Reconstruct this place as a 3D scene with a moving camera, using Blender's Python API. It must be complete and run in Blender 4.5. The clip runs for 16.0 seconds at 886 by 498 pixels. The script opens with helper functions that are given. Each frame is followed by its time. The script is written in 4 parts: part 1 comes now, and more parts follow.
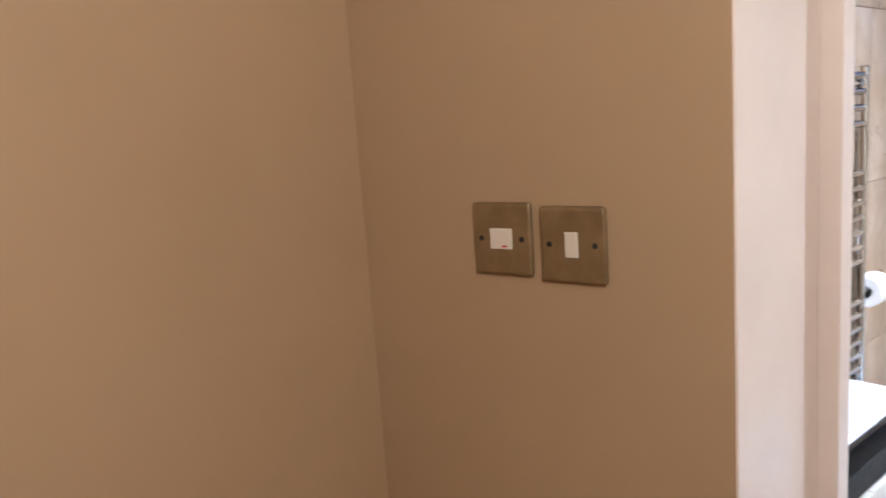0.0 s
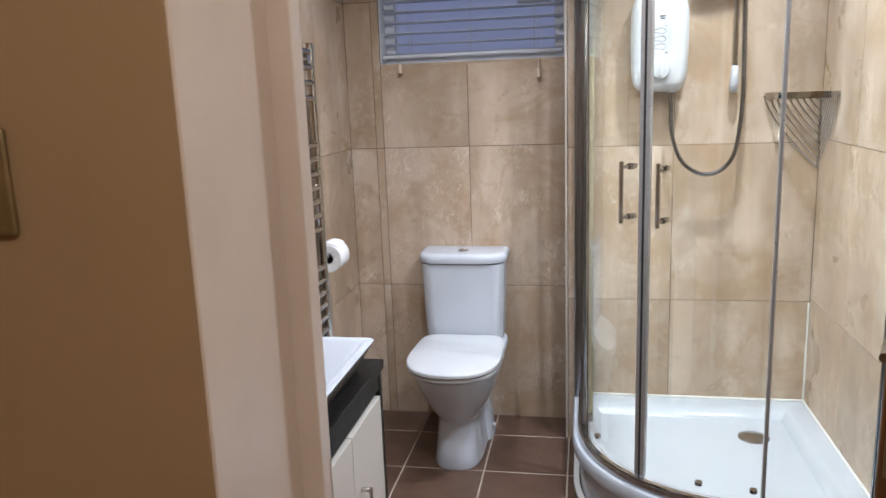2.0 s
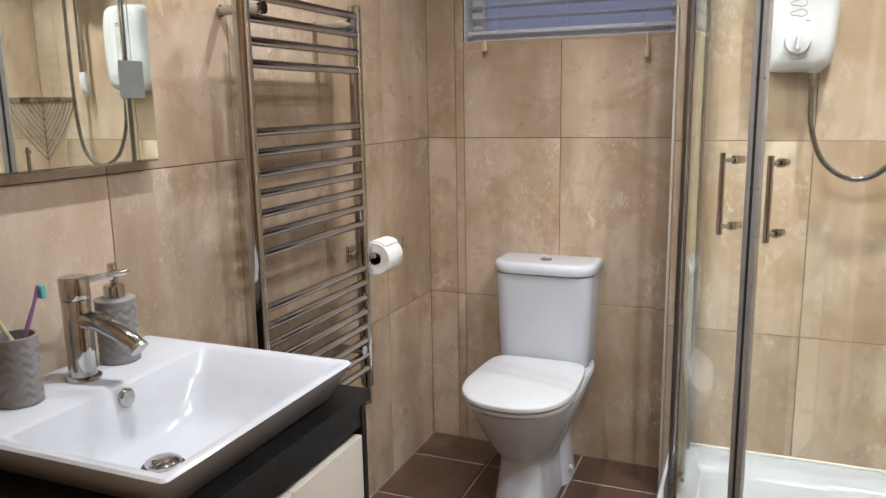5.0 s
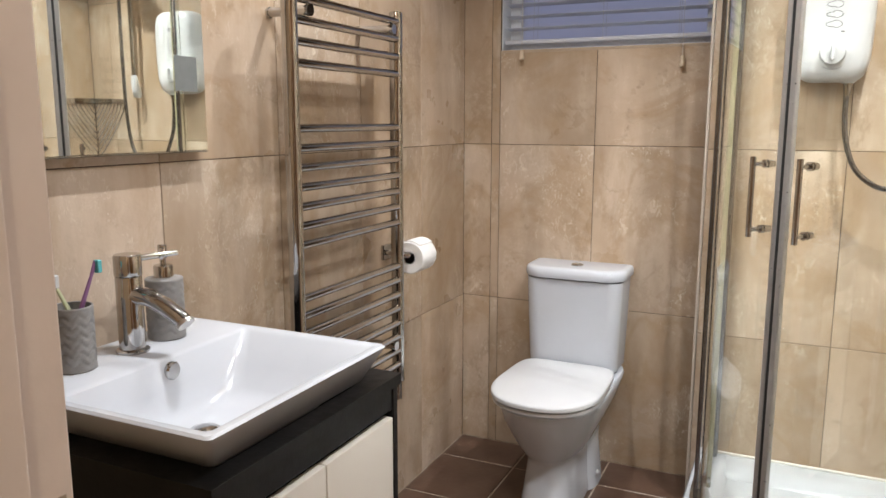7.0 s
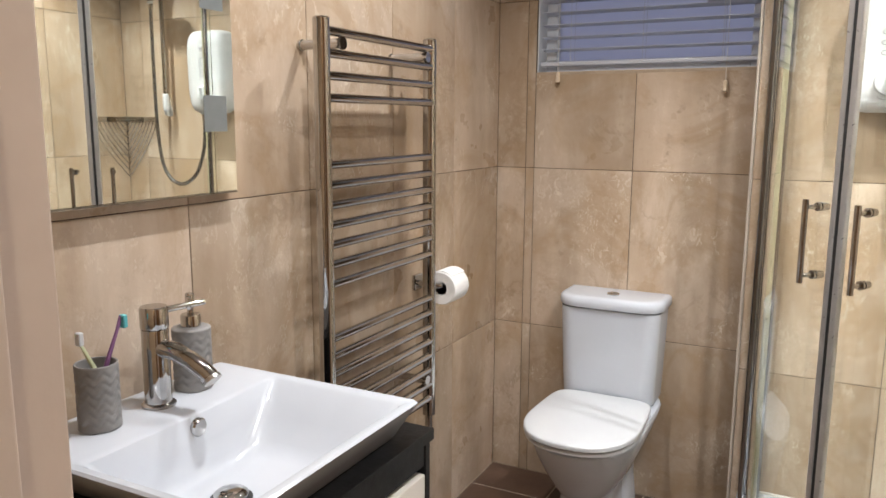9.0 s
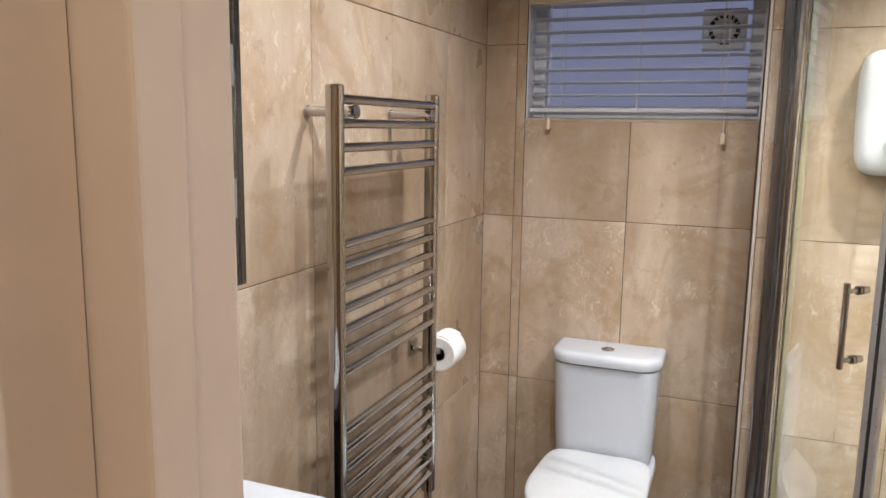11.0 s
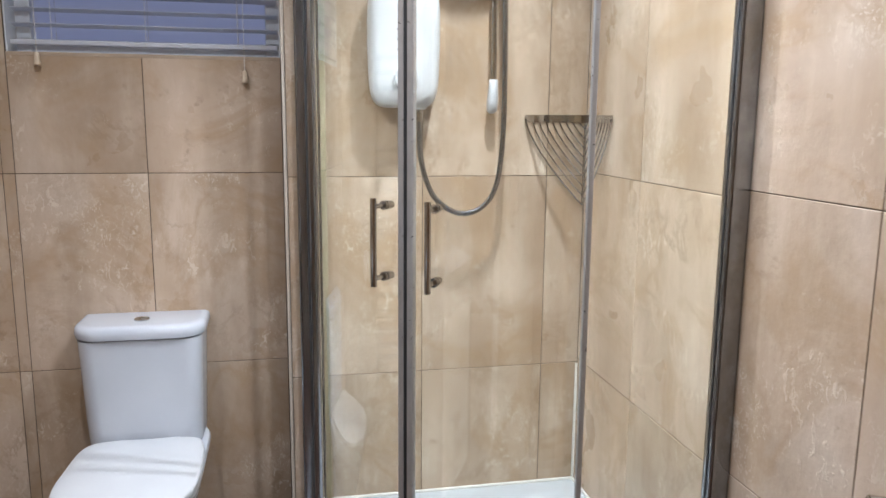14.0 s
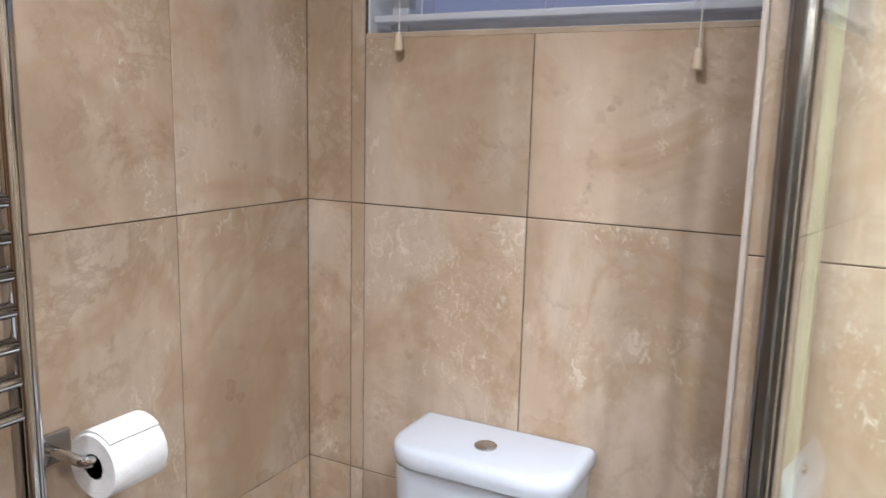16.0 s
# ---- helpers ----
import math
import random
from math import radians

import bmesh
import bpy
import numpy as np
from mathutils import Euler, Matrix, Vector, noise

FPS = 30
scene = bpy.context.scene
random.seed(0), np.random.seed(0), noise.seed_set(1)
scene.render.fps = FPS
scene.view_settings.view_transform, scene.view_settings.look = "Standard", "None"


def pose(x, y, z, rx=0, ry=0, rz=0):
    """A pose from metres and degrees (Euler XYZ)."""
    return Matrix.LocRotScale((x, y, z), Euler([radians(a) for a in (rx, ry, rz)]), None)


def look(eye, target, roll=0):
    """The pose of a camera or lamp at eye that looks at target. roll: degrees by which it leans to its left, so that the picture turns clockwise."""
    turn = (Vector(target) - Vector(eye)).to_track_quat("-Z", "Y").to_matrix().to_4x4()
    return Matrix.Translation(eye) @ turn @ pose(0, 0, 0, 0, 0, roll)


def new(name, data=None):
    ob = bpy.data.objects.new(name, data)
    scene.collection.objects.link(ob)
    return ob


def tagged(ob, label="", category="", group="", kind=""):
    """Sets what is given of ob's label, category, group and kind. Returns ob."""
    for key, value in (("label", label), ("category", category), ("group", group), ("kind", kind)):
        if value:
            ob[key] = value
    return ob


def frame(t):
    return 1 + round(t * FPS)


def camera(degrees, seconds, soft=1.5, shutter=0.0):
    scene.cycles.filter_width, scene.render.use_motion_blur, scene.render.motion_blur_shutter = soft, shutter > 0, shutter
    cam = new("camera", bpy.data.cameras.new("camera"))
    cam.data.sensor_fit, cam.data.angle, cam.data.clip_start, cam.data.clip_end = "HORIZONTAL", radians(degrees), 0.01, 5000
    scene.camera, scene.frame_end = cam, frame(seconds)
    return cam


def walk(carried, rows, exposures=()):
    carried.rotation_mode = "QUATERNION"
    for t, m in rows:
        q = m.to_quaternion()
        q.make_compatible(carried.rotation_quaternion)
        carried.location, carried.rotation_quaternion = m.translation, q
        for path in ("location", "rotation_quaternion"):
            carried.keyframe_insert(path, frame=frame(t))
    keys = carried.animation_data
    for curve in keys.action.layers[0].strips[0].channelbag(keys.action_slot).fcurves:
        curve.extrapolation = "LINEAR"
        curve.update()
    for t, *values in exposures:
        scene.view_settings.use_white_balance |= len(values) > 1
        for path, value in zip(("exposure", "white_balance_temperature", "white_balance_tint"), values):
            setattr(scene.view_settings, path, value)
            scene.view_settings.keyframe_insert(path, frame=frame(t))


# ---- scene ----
cam = camera(60.6, 16.0, 1.5, 0.15)
PATH = [
    (0, (1.057, -3.349, 1.526), (-0.44, -2.062, 1.206), -4.1),
    (0.5, (1.008, -3.326, 1.577), (-0.008, -1.648, 1.186), -3.1),
    (1, (0.965, -3.292, 1.563), (0.295, -1.449, 1.168), -2.6),
    (1.2, (0.975, -3.301, 1.553), (0.414, -1.425, 1.146), -3.5),
    (1.5, (0.975, -3.283, 1.52), (0.51, -1.38, 1.117), -2.4),
    (2, (1.003, -3.212, 1.441), (0.637, -1.287, 1.039), -2.1),
    (2.5, (1.091, -3.025, 1.423), (0.763, -1.093, 1.021), -1.9),
    (3, (1.113, -2.851, 1.426), (0.787, -0.918, 1.028), -1.5),
    (3.5, (1.112, -2.728, 1.428), (0.737, -0.802, 1.044), -1.2),
    (4, (1.135, -2.673, 1.414), (0.559, -0.794, 1.044), -1.1),
    (4.5, (1.153, -2.693, 1.357), (0.442, -0.859, 0.997), -0.85),
    (4.7, (1.170, -2.709, 1.348), (0.437, -0.888, 0.974), -1.0),
    (6.8, (1.195, -2.763, 1.31), (0.393, -0.961, 0.979), -0.1),
    (7, (1.204, -2.784, 1.301), (0.372, -0.996, 0.971), 0.1),
    (7.5, (1.247, -2.8, 1.218), (0.377, -1.031, 0.884), 0.2),
    (8, (1.232, -2.805, 1.215), (0.351, -1.041, 0.881), 0.4),
    (8.5, (1.206, -2.783, 1.293), (0.313, -1.024, 0.962), 0.3),
    (8.7, (1.189, -2.755, 1.333), (0.29, -0.998, 1.003), 0.3),
    (11, (0.899, -2.661, 1.537), (0.1692, -0.824, 1.217), 0.8),
    (11.5, (0.868, -2.68, 1.52), (0.584, -0.723, 1.221), 0.5),
    (12, (0.87, -2.655, 1.55), (0.996, -0.684, 1.235), 0.1),
    (12.5, (0.832, -2.632, 1.566), (1.173, -0.686, 1.256), 0.1),
    (13, (0.832, -2.618, 1.562), (1.23, -0.683, 1.251), 0.2),
    (13.5, (0.877, -2.596, 1.436), (1.291, -0.667, 1.109), 0.3),
    (14, (0.944, -2.452, 1.383), (1.337, -0.52, 1.049), 0.5),
    (14.5, (0.969, -2.158, 1.376), (1.217, -0.204, 1.032), 0.8),
    (15, (1.005, -1.877, 1.378), (1.013, 0.094, 1.034), 0.9),
    (15.5, (1.054, -1.604, 1.396), (0.598, 0.311, 1.043), 0.9),
    (16, (1.044, -1.359, 1.402), (0.14, 0.392, 1.061), 1.4),
]
walk(cam, [(t, look(eye, target, roll)) for t, eye, target, roll in PATH], [(0, 1.0, 5250, 10), (0.5, 0.75, 5350, 10), (1.0, 0.45, 5400, 10), (1.5, 0.14, 5600, 10), (2.5, -0.06, 5900, 10), (4.0, -0.13, 6250, 10), (7.0, 0.02, 6550, 10), (9.0, 0.03, 6550, 10), (11.0, 0.04, 6450, 10), (12.5, -0.04, 5950, 10), (14.5, -0.10, 5850, 10), (15.2, 0.0, 5850, 10), (16.0, 0.20, 5900, 10)])

# ---- light ----
world = bpy.data.worlds.new("dusk")
world.use_nodes = True
scene.world = world
wbg = world.node_tree.nodes["Background"]
wbg.inputs["Color"].default_value = (0.305, 0.335, 0.50, 1)
wbg.inputs["Strength"].default_value = 0.62

CEIL = 2.34
SPOTS = [(1.47, -0.69, 87, 114), (1.32, -1.56, 56, 156), (0.50, -0.84, 42, 146), (0.50, -1.62, 50, 140)]
for sx, sy, watts, cone in SPOTS:
    ld = bpy.data.lights.new("downlight_lamp", "SPOT")
    ld.energy, ld.color = watts, (0.97, 0.98, 1.0)
    ld.spot_size, ld.spot_blend, ld.shadow_soft_size = radians(cone), 0.88, 0.017
    new("downlight_lamp", ld).matrix_world = pose(sx, sy, CEIL - 0.012)
hl = bpy.data.lights.new("hall_lamp", "POINT")
hl.energy, hl.color, hl.shadow_soft_size = 21, (1.0, 0.885, 0.70), 0.09
new("hall_lamp", hl).matrix_world = pose(1.50, -3.46, 2.12)


# ---- materials ----
def mat(name, base=(0.8, 0.8, 0.8), rough=0.5, metal=0.0, **more):
    m = bpy.data.materials.new(name)
    m.use_nodes = True
    b = m.node_tree.nodes["Principled BSDF"]
    b.inputs["Base Color"].default_value = (*base, 1)
    b.inputs["Roughness"].default_value = rough
    b.inputs["Metallic"].default_value = metal
    for k, v in more.items():
        b.inputs[k.replace("_", " ")].default_value = v
    return m, m.node_tree, b


def noise_of(nt, coord, scale, detail=4.0, rough=0.55, distort=0.0):
    n = nt.nodes.new("ShaderNodeTexNoise")
    n.inputs["Scale"].default_value, n.inputs["Detail"].default_value = scale, detail
    n.inputs["Roughness"].default_value, n.inputs["Distortion"].default_value = rough, distort
    nt.links.new(coord, n.inputs["Vector"])
    return n.outputs["Fac"]


def ramp(nt, fac, stops):
    r = nt.nodes.new("ShaderNodeValToRGB")
    els = r.color_ramp.elements
    while len(els) < len(stops):
        els.new(0.5)
    for e, (p, c) in zip(els, stops):
        e.position, e.color = p, (*c, 1) if len(c) == 3 else c
    nt.links.new(fac, r.inputs["Fac"])
    return r.outputs["Color"]


def mix(nt, fac, a, b, mode="MIX"):
    n = nt.nodes.new("ShaderNodeMix")
    n.data_type, n.blend_type = "RGBA", mode
    for sock, v in ((n.inputs[0], fac), (n.inputs[6], a), (n.inputs[7], b)):
        if isinstance(v, (int, float)):
            sock.default_value = v
        elif isinstance(v, tuple):
            sock.default_value = (*v, 1)
        else:
            nt.links.new(v, sock)
    return n.outputs[2]


def bump(nt, b, height, strength, dist=0.01):
    n = nt.nodes.new("ShaderNodeBump")
    n.inputs["Strength"].default_value, n.inputs["Distance"].default_value = strength, dist
    nt.links.new(height, n.inputs["Height"])
    nt.links.new(n.outputs["Normal"], b.inputs["Normal"])


def coords(nt, per_object=False, scale=(1, 1, 1)):
    tc = nt.nodes.new("ShaderNodeTexCoord")
    out = tc.outputs["Object"]
    if per_object:
        oi = nt.nodes.new("ShaderNodeObjectInfo")
        mul = nt.nodes.new("ShaderNodeVectorMath")
        mul.operation = "MULTIPLY_ADD"
        nt.links.new(out, mul.inputs[0])
        mul.inputs[1].default_value = scale
        com = nt.nodes.new("ShaderNodeCombineXYZ")
        for k, f in enumerate((31.0, 47.0, 19.0)):
            mm = nt.nodes.new("ShaderNodeMath")
            mm.operation = "MULTIPLY"
            mm.inputs[1].default_value = f
            nt.links.new(oi.outputs["Random"], mm.inputs[0])
            nt.links.new(mm.outputs[0], com.inputs[k])
        nt.links.new(com.outputs[0], mul.inputs[2])
        return mul.outputs[0], oi.outputs["Random"]
    return out


def travertine():
    m, nt, b = mat("travertine", rough=0.35)
    v, rnd = coords(nt, True, (1, 1, 1))
    streak, _ = coords(nt, True, (1.5, 1.5, 0.42))
    cloud = noise_of(nt, v, 2.6, 5, 0.56, 0.35)
    col = ramp(nt, cloud, [(0.26, (0.330, 0.222, 0.140)), (0.42, (0.428, 0.318, 0.226)), (0.57, (0.498, 0.386, 0.292)), (0.74, (0.588, 0.482, 0.384))])
    bands = noise_of(nt, streak, 5.0, 5, 0.6, 0.15)
    col = mix(nt, 0.34, col, ramp(nt, bands, [(0.34, (0.33, 0.25, 0.175)), (0.50, (0.44, 0.356, 0.268)), (0.66, (0.64, 0.56, 0.46))]))
    # brown winding veins, only here and there
    vein = noise_of(nt, v, 3.4, 9, 0.70, 0.5)
    vm = ramp(nt, vein, [(0.474, (0, 0, 0)), (0.497, (1, 1, 1)), (0.503, (1, 1, 1)), (0.538, (0, 0, 0))])
    gate = ramp(nt, noise_of(nt, v, 2.3, 2), [(0.49, (0, 0, 0)), (0.66, (0.42, 0.42, 0.42))])
    col = mix(nt, mix(nt, 1.0, vm, gate, "MULTIPLY"), col, (0.235, 0.155, 0.088))
    # grey smudges
    smudge = ramp(nt, noise_of(nt, v, 7.0, 5, 0.60), [(0.56, (0, 0, 0)), (0.78, (0.42, 0.42, 0.42))])
    col = mix(nt, smudge, col, (0.27, 0.205, 0.14))
    # soft rust-coloured clouds with a darker rim
    rust = noise_of(nt, v, 2.1, 6, 0.60, 0.8)
    rim = ramp(nt, rust, [(0.46, (0, 0, 0)), (0.535, (0.54, 0.54, 0.54)), (0.575, (0.18, 0.18, 0.18)), (0.70, (0.26, 0.26, 0.26))])
    col = mix(nt, rim, col, (0.350, 0.234, 0.130))
    # soft upright bands
    wide, _ = coords(nt, True, (7.0, 7.0, 0.35))
    band = ramp(nt, noise_of(nt, wide, 1.0, 3, 0.5), [(0.32, (0.90, 0.885, 0.865)), (0.52, (1.0, 1.0, 1.0)), (0.70, (1.13, 1.13, 1.13))])
    col = mix(nt, 1.0, col, band, "MULTIPLY")
    # small dark stains
    specks = ramp(nt, noise_of(nt, v, 26, 5, 0.66), [(0.58, (0, 0, 0)), (0.70, (0.5, 0.5, 0.5))])
    near = ramp(nt, noise_of(nt, v, 4.2, 3, 0.6), [(0.48, (0, 0, 0)), (0.62, (1, 1, 1))])
    col = mix(nt, mix(nt, 1.0, specks, near, "MULTIPLY"), col, (0.25, 0.175, 0.11))
    # pale filled pits gathered in clusters, a little longer upwards than across
    upright_v, _ = coords(nt, True, (1.0, 1.0, 0.62))
    nz = nt.nodes.new("ShaderNodeTexNoise")
    nz.inputs["Scale"].default_value, nz.inputs["Detail"].default_value = 34, 4
    nt.links.new(upright_v, nz.inputs["Vector"])
    sc = nt.nodes.new("ShaderNodeVectorMath")
    sc.operation = "MULTIPLY_ADD"
    sc.inputs[1].default_value = (0.055, 0.055, 0.055)
    nt.links.new(nz.outputs["Color"], sc.inputs[0])
    nt.links.new(upright_v, sc.inputs[2])
    both = None
    for size, grow, lo, hi, cut in ((44, 2.6, 0.53, 0.66, 0.56), (95, 3.3, 0.55, 0.66, 0.55)):
        pits = ramp(nt, noise_of(nt, sc.outputs[0], size, 3, 0.55, 0.9), [(cut, (0, 0, 0)), (cut + 0.085, (1, 1, 1))])
        where = ramp(nt, noise_of(nt, v, grow, 6, 0.68, 0.3), [(lo, (0, 0, 0)), (hi, (0.92, 0.92, 0.92))])
        each = mix(nt, 1.0, pits, where, "MULTIPLY")
        both = each if both is None else mix(nt, 1.0, both, each, "LIGHTEN")
    pale = mix(nt, both, col, (0.70, 0.62, 0.51))
    tone = ramp(nt, rnd, [(0.0, (0.93, 0.93, 0.92)), (0.5, (1.0, 1.0, 1.0)), (1.0, (1.06, 1.055, 1.05))])
    nt.links.new(mix(nt, 1.0, pale, tone, "MULTIPLY"), b.inputs["Base Color"])
    rr = ramp(nt, noise_of(nt, v, 5.0, 4), [(0.35, (0.27, 0.27, 0.27)), (0.65, (0.46, 0.46, 0.46))])
    nt.links.new(mix(nt, both, rr, (0.14, 0.14, 0.14)), b.inputs["Roughness"])
    h = mix(nt, both, noise_of(nt, v, 22, 4), (0.85, 0.85, 0.85))
    bump(nt, b, h, 0.45, 0.004)
    return m


def mottled(name, lo, hi, scale, rough, bump_s=0.1, per_object=False, bscale=180, metal=0.0, dist=0.002, **more):
    m, nt, b = mat(name, lo, rough, metal, **more)
    v = coords(nt, True)[0] if per_object else coords(nt)
    f = noise_of(nt, v, scale, 5, 0.6)
    nt.links.new(ramp(nt, f, [(0.3, lo), (0.7, hi)]), b.inputs["Base Color"])
    if rough > 0.3:
        nt.links.new(ramp(nt, noise_of(nt, v, scale * 2.3, 4), [(0.3, (rough * 0.85,) * 3), (0.7, (min(1, rough * 1.2),) * 3)]), b.inputs["Roughness"])
    if bump_s > 0.04:
        bump(nt, b, noise_of(nt, v, bscale, 3), bump_s, dist)
    return m


TILE = travertine()
GROUT = mottled("brown_grout", (0.070, 0.047, 0.030), (0.125, 0.088, 0.057), 30, 0.9, 0.4)
FLOORTILE = mottled("brown_floor_tile", (0.070, 0.038, 0.025), (0.112, 0.065, 0.044), 7, 0.34, 0.25, True, 60, dist=0.003)
FLOORGROUT = mottled("pale_floor_grout", (0.33, 0.27, 0.21), (0.45, 0.38, 0.31), 40, 0.9, 0.4)
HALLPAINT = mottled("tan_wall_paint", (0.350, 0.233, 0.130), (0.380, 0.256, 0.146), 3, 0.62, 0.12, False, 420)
WHITEWOOD = mottled("white_gloss_woodwork", (0.66, 0.565, 0.50), (0.715, 0.615, 0.545), 12, 0.30, 0.10, False, 90)
CEILING = mottled("white_ceiling_paint", (0.74, 0.72, 0.69), (0.79, 0.77, 0.74), 5, 0.8, 0.1)
CERAMIC = mottled("white_ceramic", (0.52, 0.545, 0.59), (0.55, 0.575, 0.62), 6, 0.16, 0.02, False, 12, Coat_Weight=0.2)
PLASTIC = mottled("white_plastic", (0.55, 0.56, 0.575), (0.58, 0.59, 0.605), 8, 0.28, 0.03)
ACRYLIC = mottled("white_acrylic", (0.47, 0.495, 0.53), (0.51, 0.535, 0.57), 5, 0.16, 0.03, False, 9)
CHROME = mottled("chrome", (0.47, 0.46, 0.45), (0.53, 0.52, 0.51), 30, 0.07, 0.01, False, 60, metal=1.0)
SATIN = mottled("satin_steel", (0.52, 0.50, 0.47), (0.60, 0.58, 0.55), 60, 0.30, 0.06, False, 200, metal=1.0)
BRASS = mottled("aged_brass_plate", (0.30, 0.235, 0.14), (0.40, 0.32, 0.20), 40, 0.38, 0.08, False, 200, metal=0.9)
BLACKWOOD = mottled("black_ash_board", (0.005, 0.005, 0.0055), (0.012, 0.0115, 0.0115), 20, 0.36, 0.15, False, 120, Specular_IOR_Level=0.22)
GLOSSDOOR = mottled("cream_gloss_door", (0.74, 0.71, 0.65), (0.77, 0.74, 0.68), 3, 0.12, 0.02, False, 5)
GREYCER = mottled("grey_stoneware", (0.21, 0.205, 0.20), (0.26, 0.25, 0.245), 25, 0.5, 0.1)
# rubber and screws, also the painted shade in openings and gaps
DARK = mottled("dark_rubber_and_gap_shade", (0.012, 0.012, 0.013), (0.02, 0.02, 0.02), 30, 0.5, 0.05)
GREYPLASTIC = mottled("grey_plastic", (0.30, 0.30, 0.31), (0.35, 0.35, 0.36), 20, 0.35, 0.03)
ALU = mottled("grey_aluminium", (0.46, 0.46, 0.46), (0.52, 0.52, 0.52), 40, 0.32, 0.05, metal=0.7)
PROFILE = mottled("grey_metal_profile", (0.25, 0.26, 0.28), (0.33, 0.34, 0.36), 30, 0.2, 0.03, False, 60, metal=1.0)
WORNPLATE = mottled("worn_steel_plate", (0.27, 0.215, 0.16), (0.50, 0.42, 0.34), 55, 0.42, 0.2, False, 160, metal=0.45)
FANPLASTIC = mottled("white_fan_plastic", (0.74, 0.75, 0.77), (0.80, 0.81, 0.83), 8, 0.35, 0.03)
SEAL = mottled("milky_seal", (0.27, 0.25, 0.15), (0.34, 0.315, 0.20), 30, 0.3, 0.05)
TISSUE = mottled("tissue_paper", (0.78, 0.77, 0.76), (0.84, 0.83, 0.82), 30, 0.95, 0.5, False, 260)
# roll core, also the brown that paints shade in the latch holes
CARD = mottled("cardboard", (0.10, 0.065, 0.04), (0.16, 0.11, 0.07), 30, 0.9, 0.3)
SILICONE = mottled("white_silicone", (0.74, 0.72, 0.68), (0.80, 0.78, 0.74), 30, 0.45, 0.15, False, 60)
BLINDMAT = mottled("white_blind_slat", (0.76, 0.77, 0.80), (0.80, 0.81, 0.84), 9, 0.42, 0.05)
CREAM2 = mottled("cream_plastic_trim", (0.56, 0.49, 0.41), (0.62, 0.55, 0.47), 12, 0.45, 0.05)
SILLSTONE = mottled("beige_sill_stone", (0.36, 0.275, 0.195), (0.46, 0.36, 0.265), 14, 0.4, 0.1)
CREAM = mottled("cream_painted_pelmet", (0.55, 0.46, 0.33), (0.60, 0.51, 0.38), 9, 0.5, 0.05)
ACORN = mottled("pale_wood_toggle", (0.56, 0.44, 0.30), (0.66, 0.54, 0.40), 40, 0.5, 0.1)
CORDMAT = mottled("white_cord", (0.70, 0.68, 0.64), (0.76, 0.74, 0.70), 40, 0.8, 0.2)
UPVC = mottled("white_upvc", (0.70, 0.72, 0.76), (0.75, 0.77, 0.80), 9, 0.3, 0.02)
# unseen hall floor, made this pale to bounce light onto the lower walls
CARPET = mottled("light_bounce_carpet", (0.30, 0.235, 0.17), (0.38, 0.30, 0.22), 60, 0.97, 0.8, False, 500)
SQUARES = mottled("frosted_mirror_square", (0.20, 0.215, 0.215), (0.23, 0.245, 0.245), 30, 0.42, 0.05, metal=0.3)
RED = mat("red_mark", (0.5, 0.03, 0.03), 0.4)[0]
INK = mat("dark_print", (0.03, 0.03, 0.035), 0.5)[0]
BRISTLE = mat("teal_bristle", (0.10, 0.42, 0.45), 0.6)[0]
BRUSHA = mat("violet_plastic", (0.22, 0.10, 0.22), 0.35)[0]
BRUSHB = mat("lime_white_plastic", (0.62, 0.66, 0.42), 0.35)[0]
MIRROR = mat("mirror_silver", (0.86, 0.88, 0.86), 0.012, 1.0)[0]


def door_wood():
    m, nt, b = mat("shade_darkened_wood", rough=0.32)
    v, _ = coords(nt, True, (9, 9, 0.55))
    g = noise_of(nt, v, 3.5, 6, 0.6, 1.2)
    # orange-brown varnish, with the shade on the door put into its colours
    c = ramp(nt, g, [(0.3, (0.115, 0.050, 0.015)), (0.55, (0.165, 0.077, 0.026)), (0.75, (0.21, 0.105, 0.038))])
    nt.links.new(c, b.inputs["Base Color"])
    bump(nt, b, g, 0.12, 0.003)
    return m


PINE = door_wood()


def let_light_through(m, share, tint):
    """Mix some translucency into a thin sheet's material."""
    nt = m.node_tree
    out = nt.nodes["Material Output"]
    tr = nt.nodes.new("ShaderNodeBsdfTranslucent")
    tr.inputs["Color"].default_value = (*tint, 1)
    mx = nt.nodes.new("ShaderNodeMixShader")
    mx.inputs[0].default_value = share
    nt.links.new(nt.nodes["Principled BSDF"].outputs[0], mx.inputs[1])
    nt.links.new(tr.outputs[0], mx.inputs[2])
    nt.links.new(mx.outputs[0], out.inputs["Surface"])


let_light_through(BLINDMAT, 0.4, (0.72, 0.76, 0.86))
let_light_through(FANPLASTIC, 0.3, (0.75, 0.78, 0.85))


def glass(name, tint, rough):
    m, nt, b = mat(name, tint, rough)
    b.inputs["Transmission Weight"].default_value = 1.0
    b.inputs["IOR"].default_value = 1.52
    return m


GLASS = glass("clear_shower_glass", (0.948, 0.975, 0.92), 0.0)
FROST = glass("obscure_window_glass", (0.86, 0.86, 0.92), 0.38)
lamp_mat = bpy.data.materials.new("lamp_lens")
lamp_mat.use_nodes = True
lb = lamp_mat.node_tree.nodes["Principled BSDF"]
lb.inputs["Emission Color"].default_value = (1, 0.86, 0.70, 1)
lb.inputs["Emission Strength"].default_value = 14


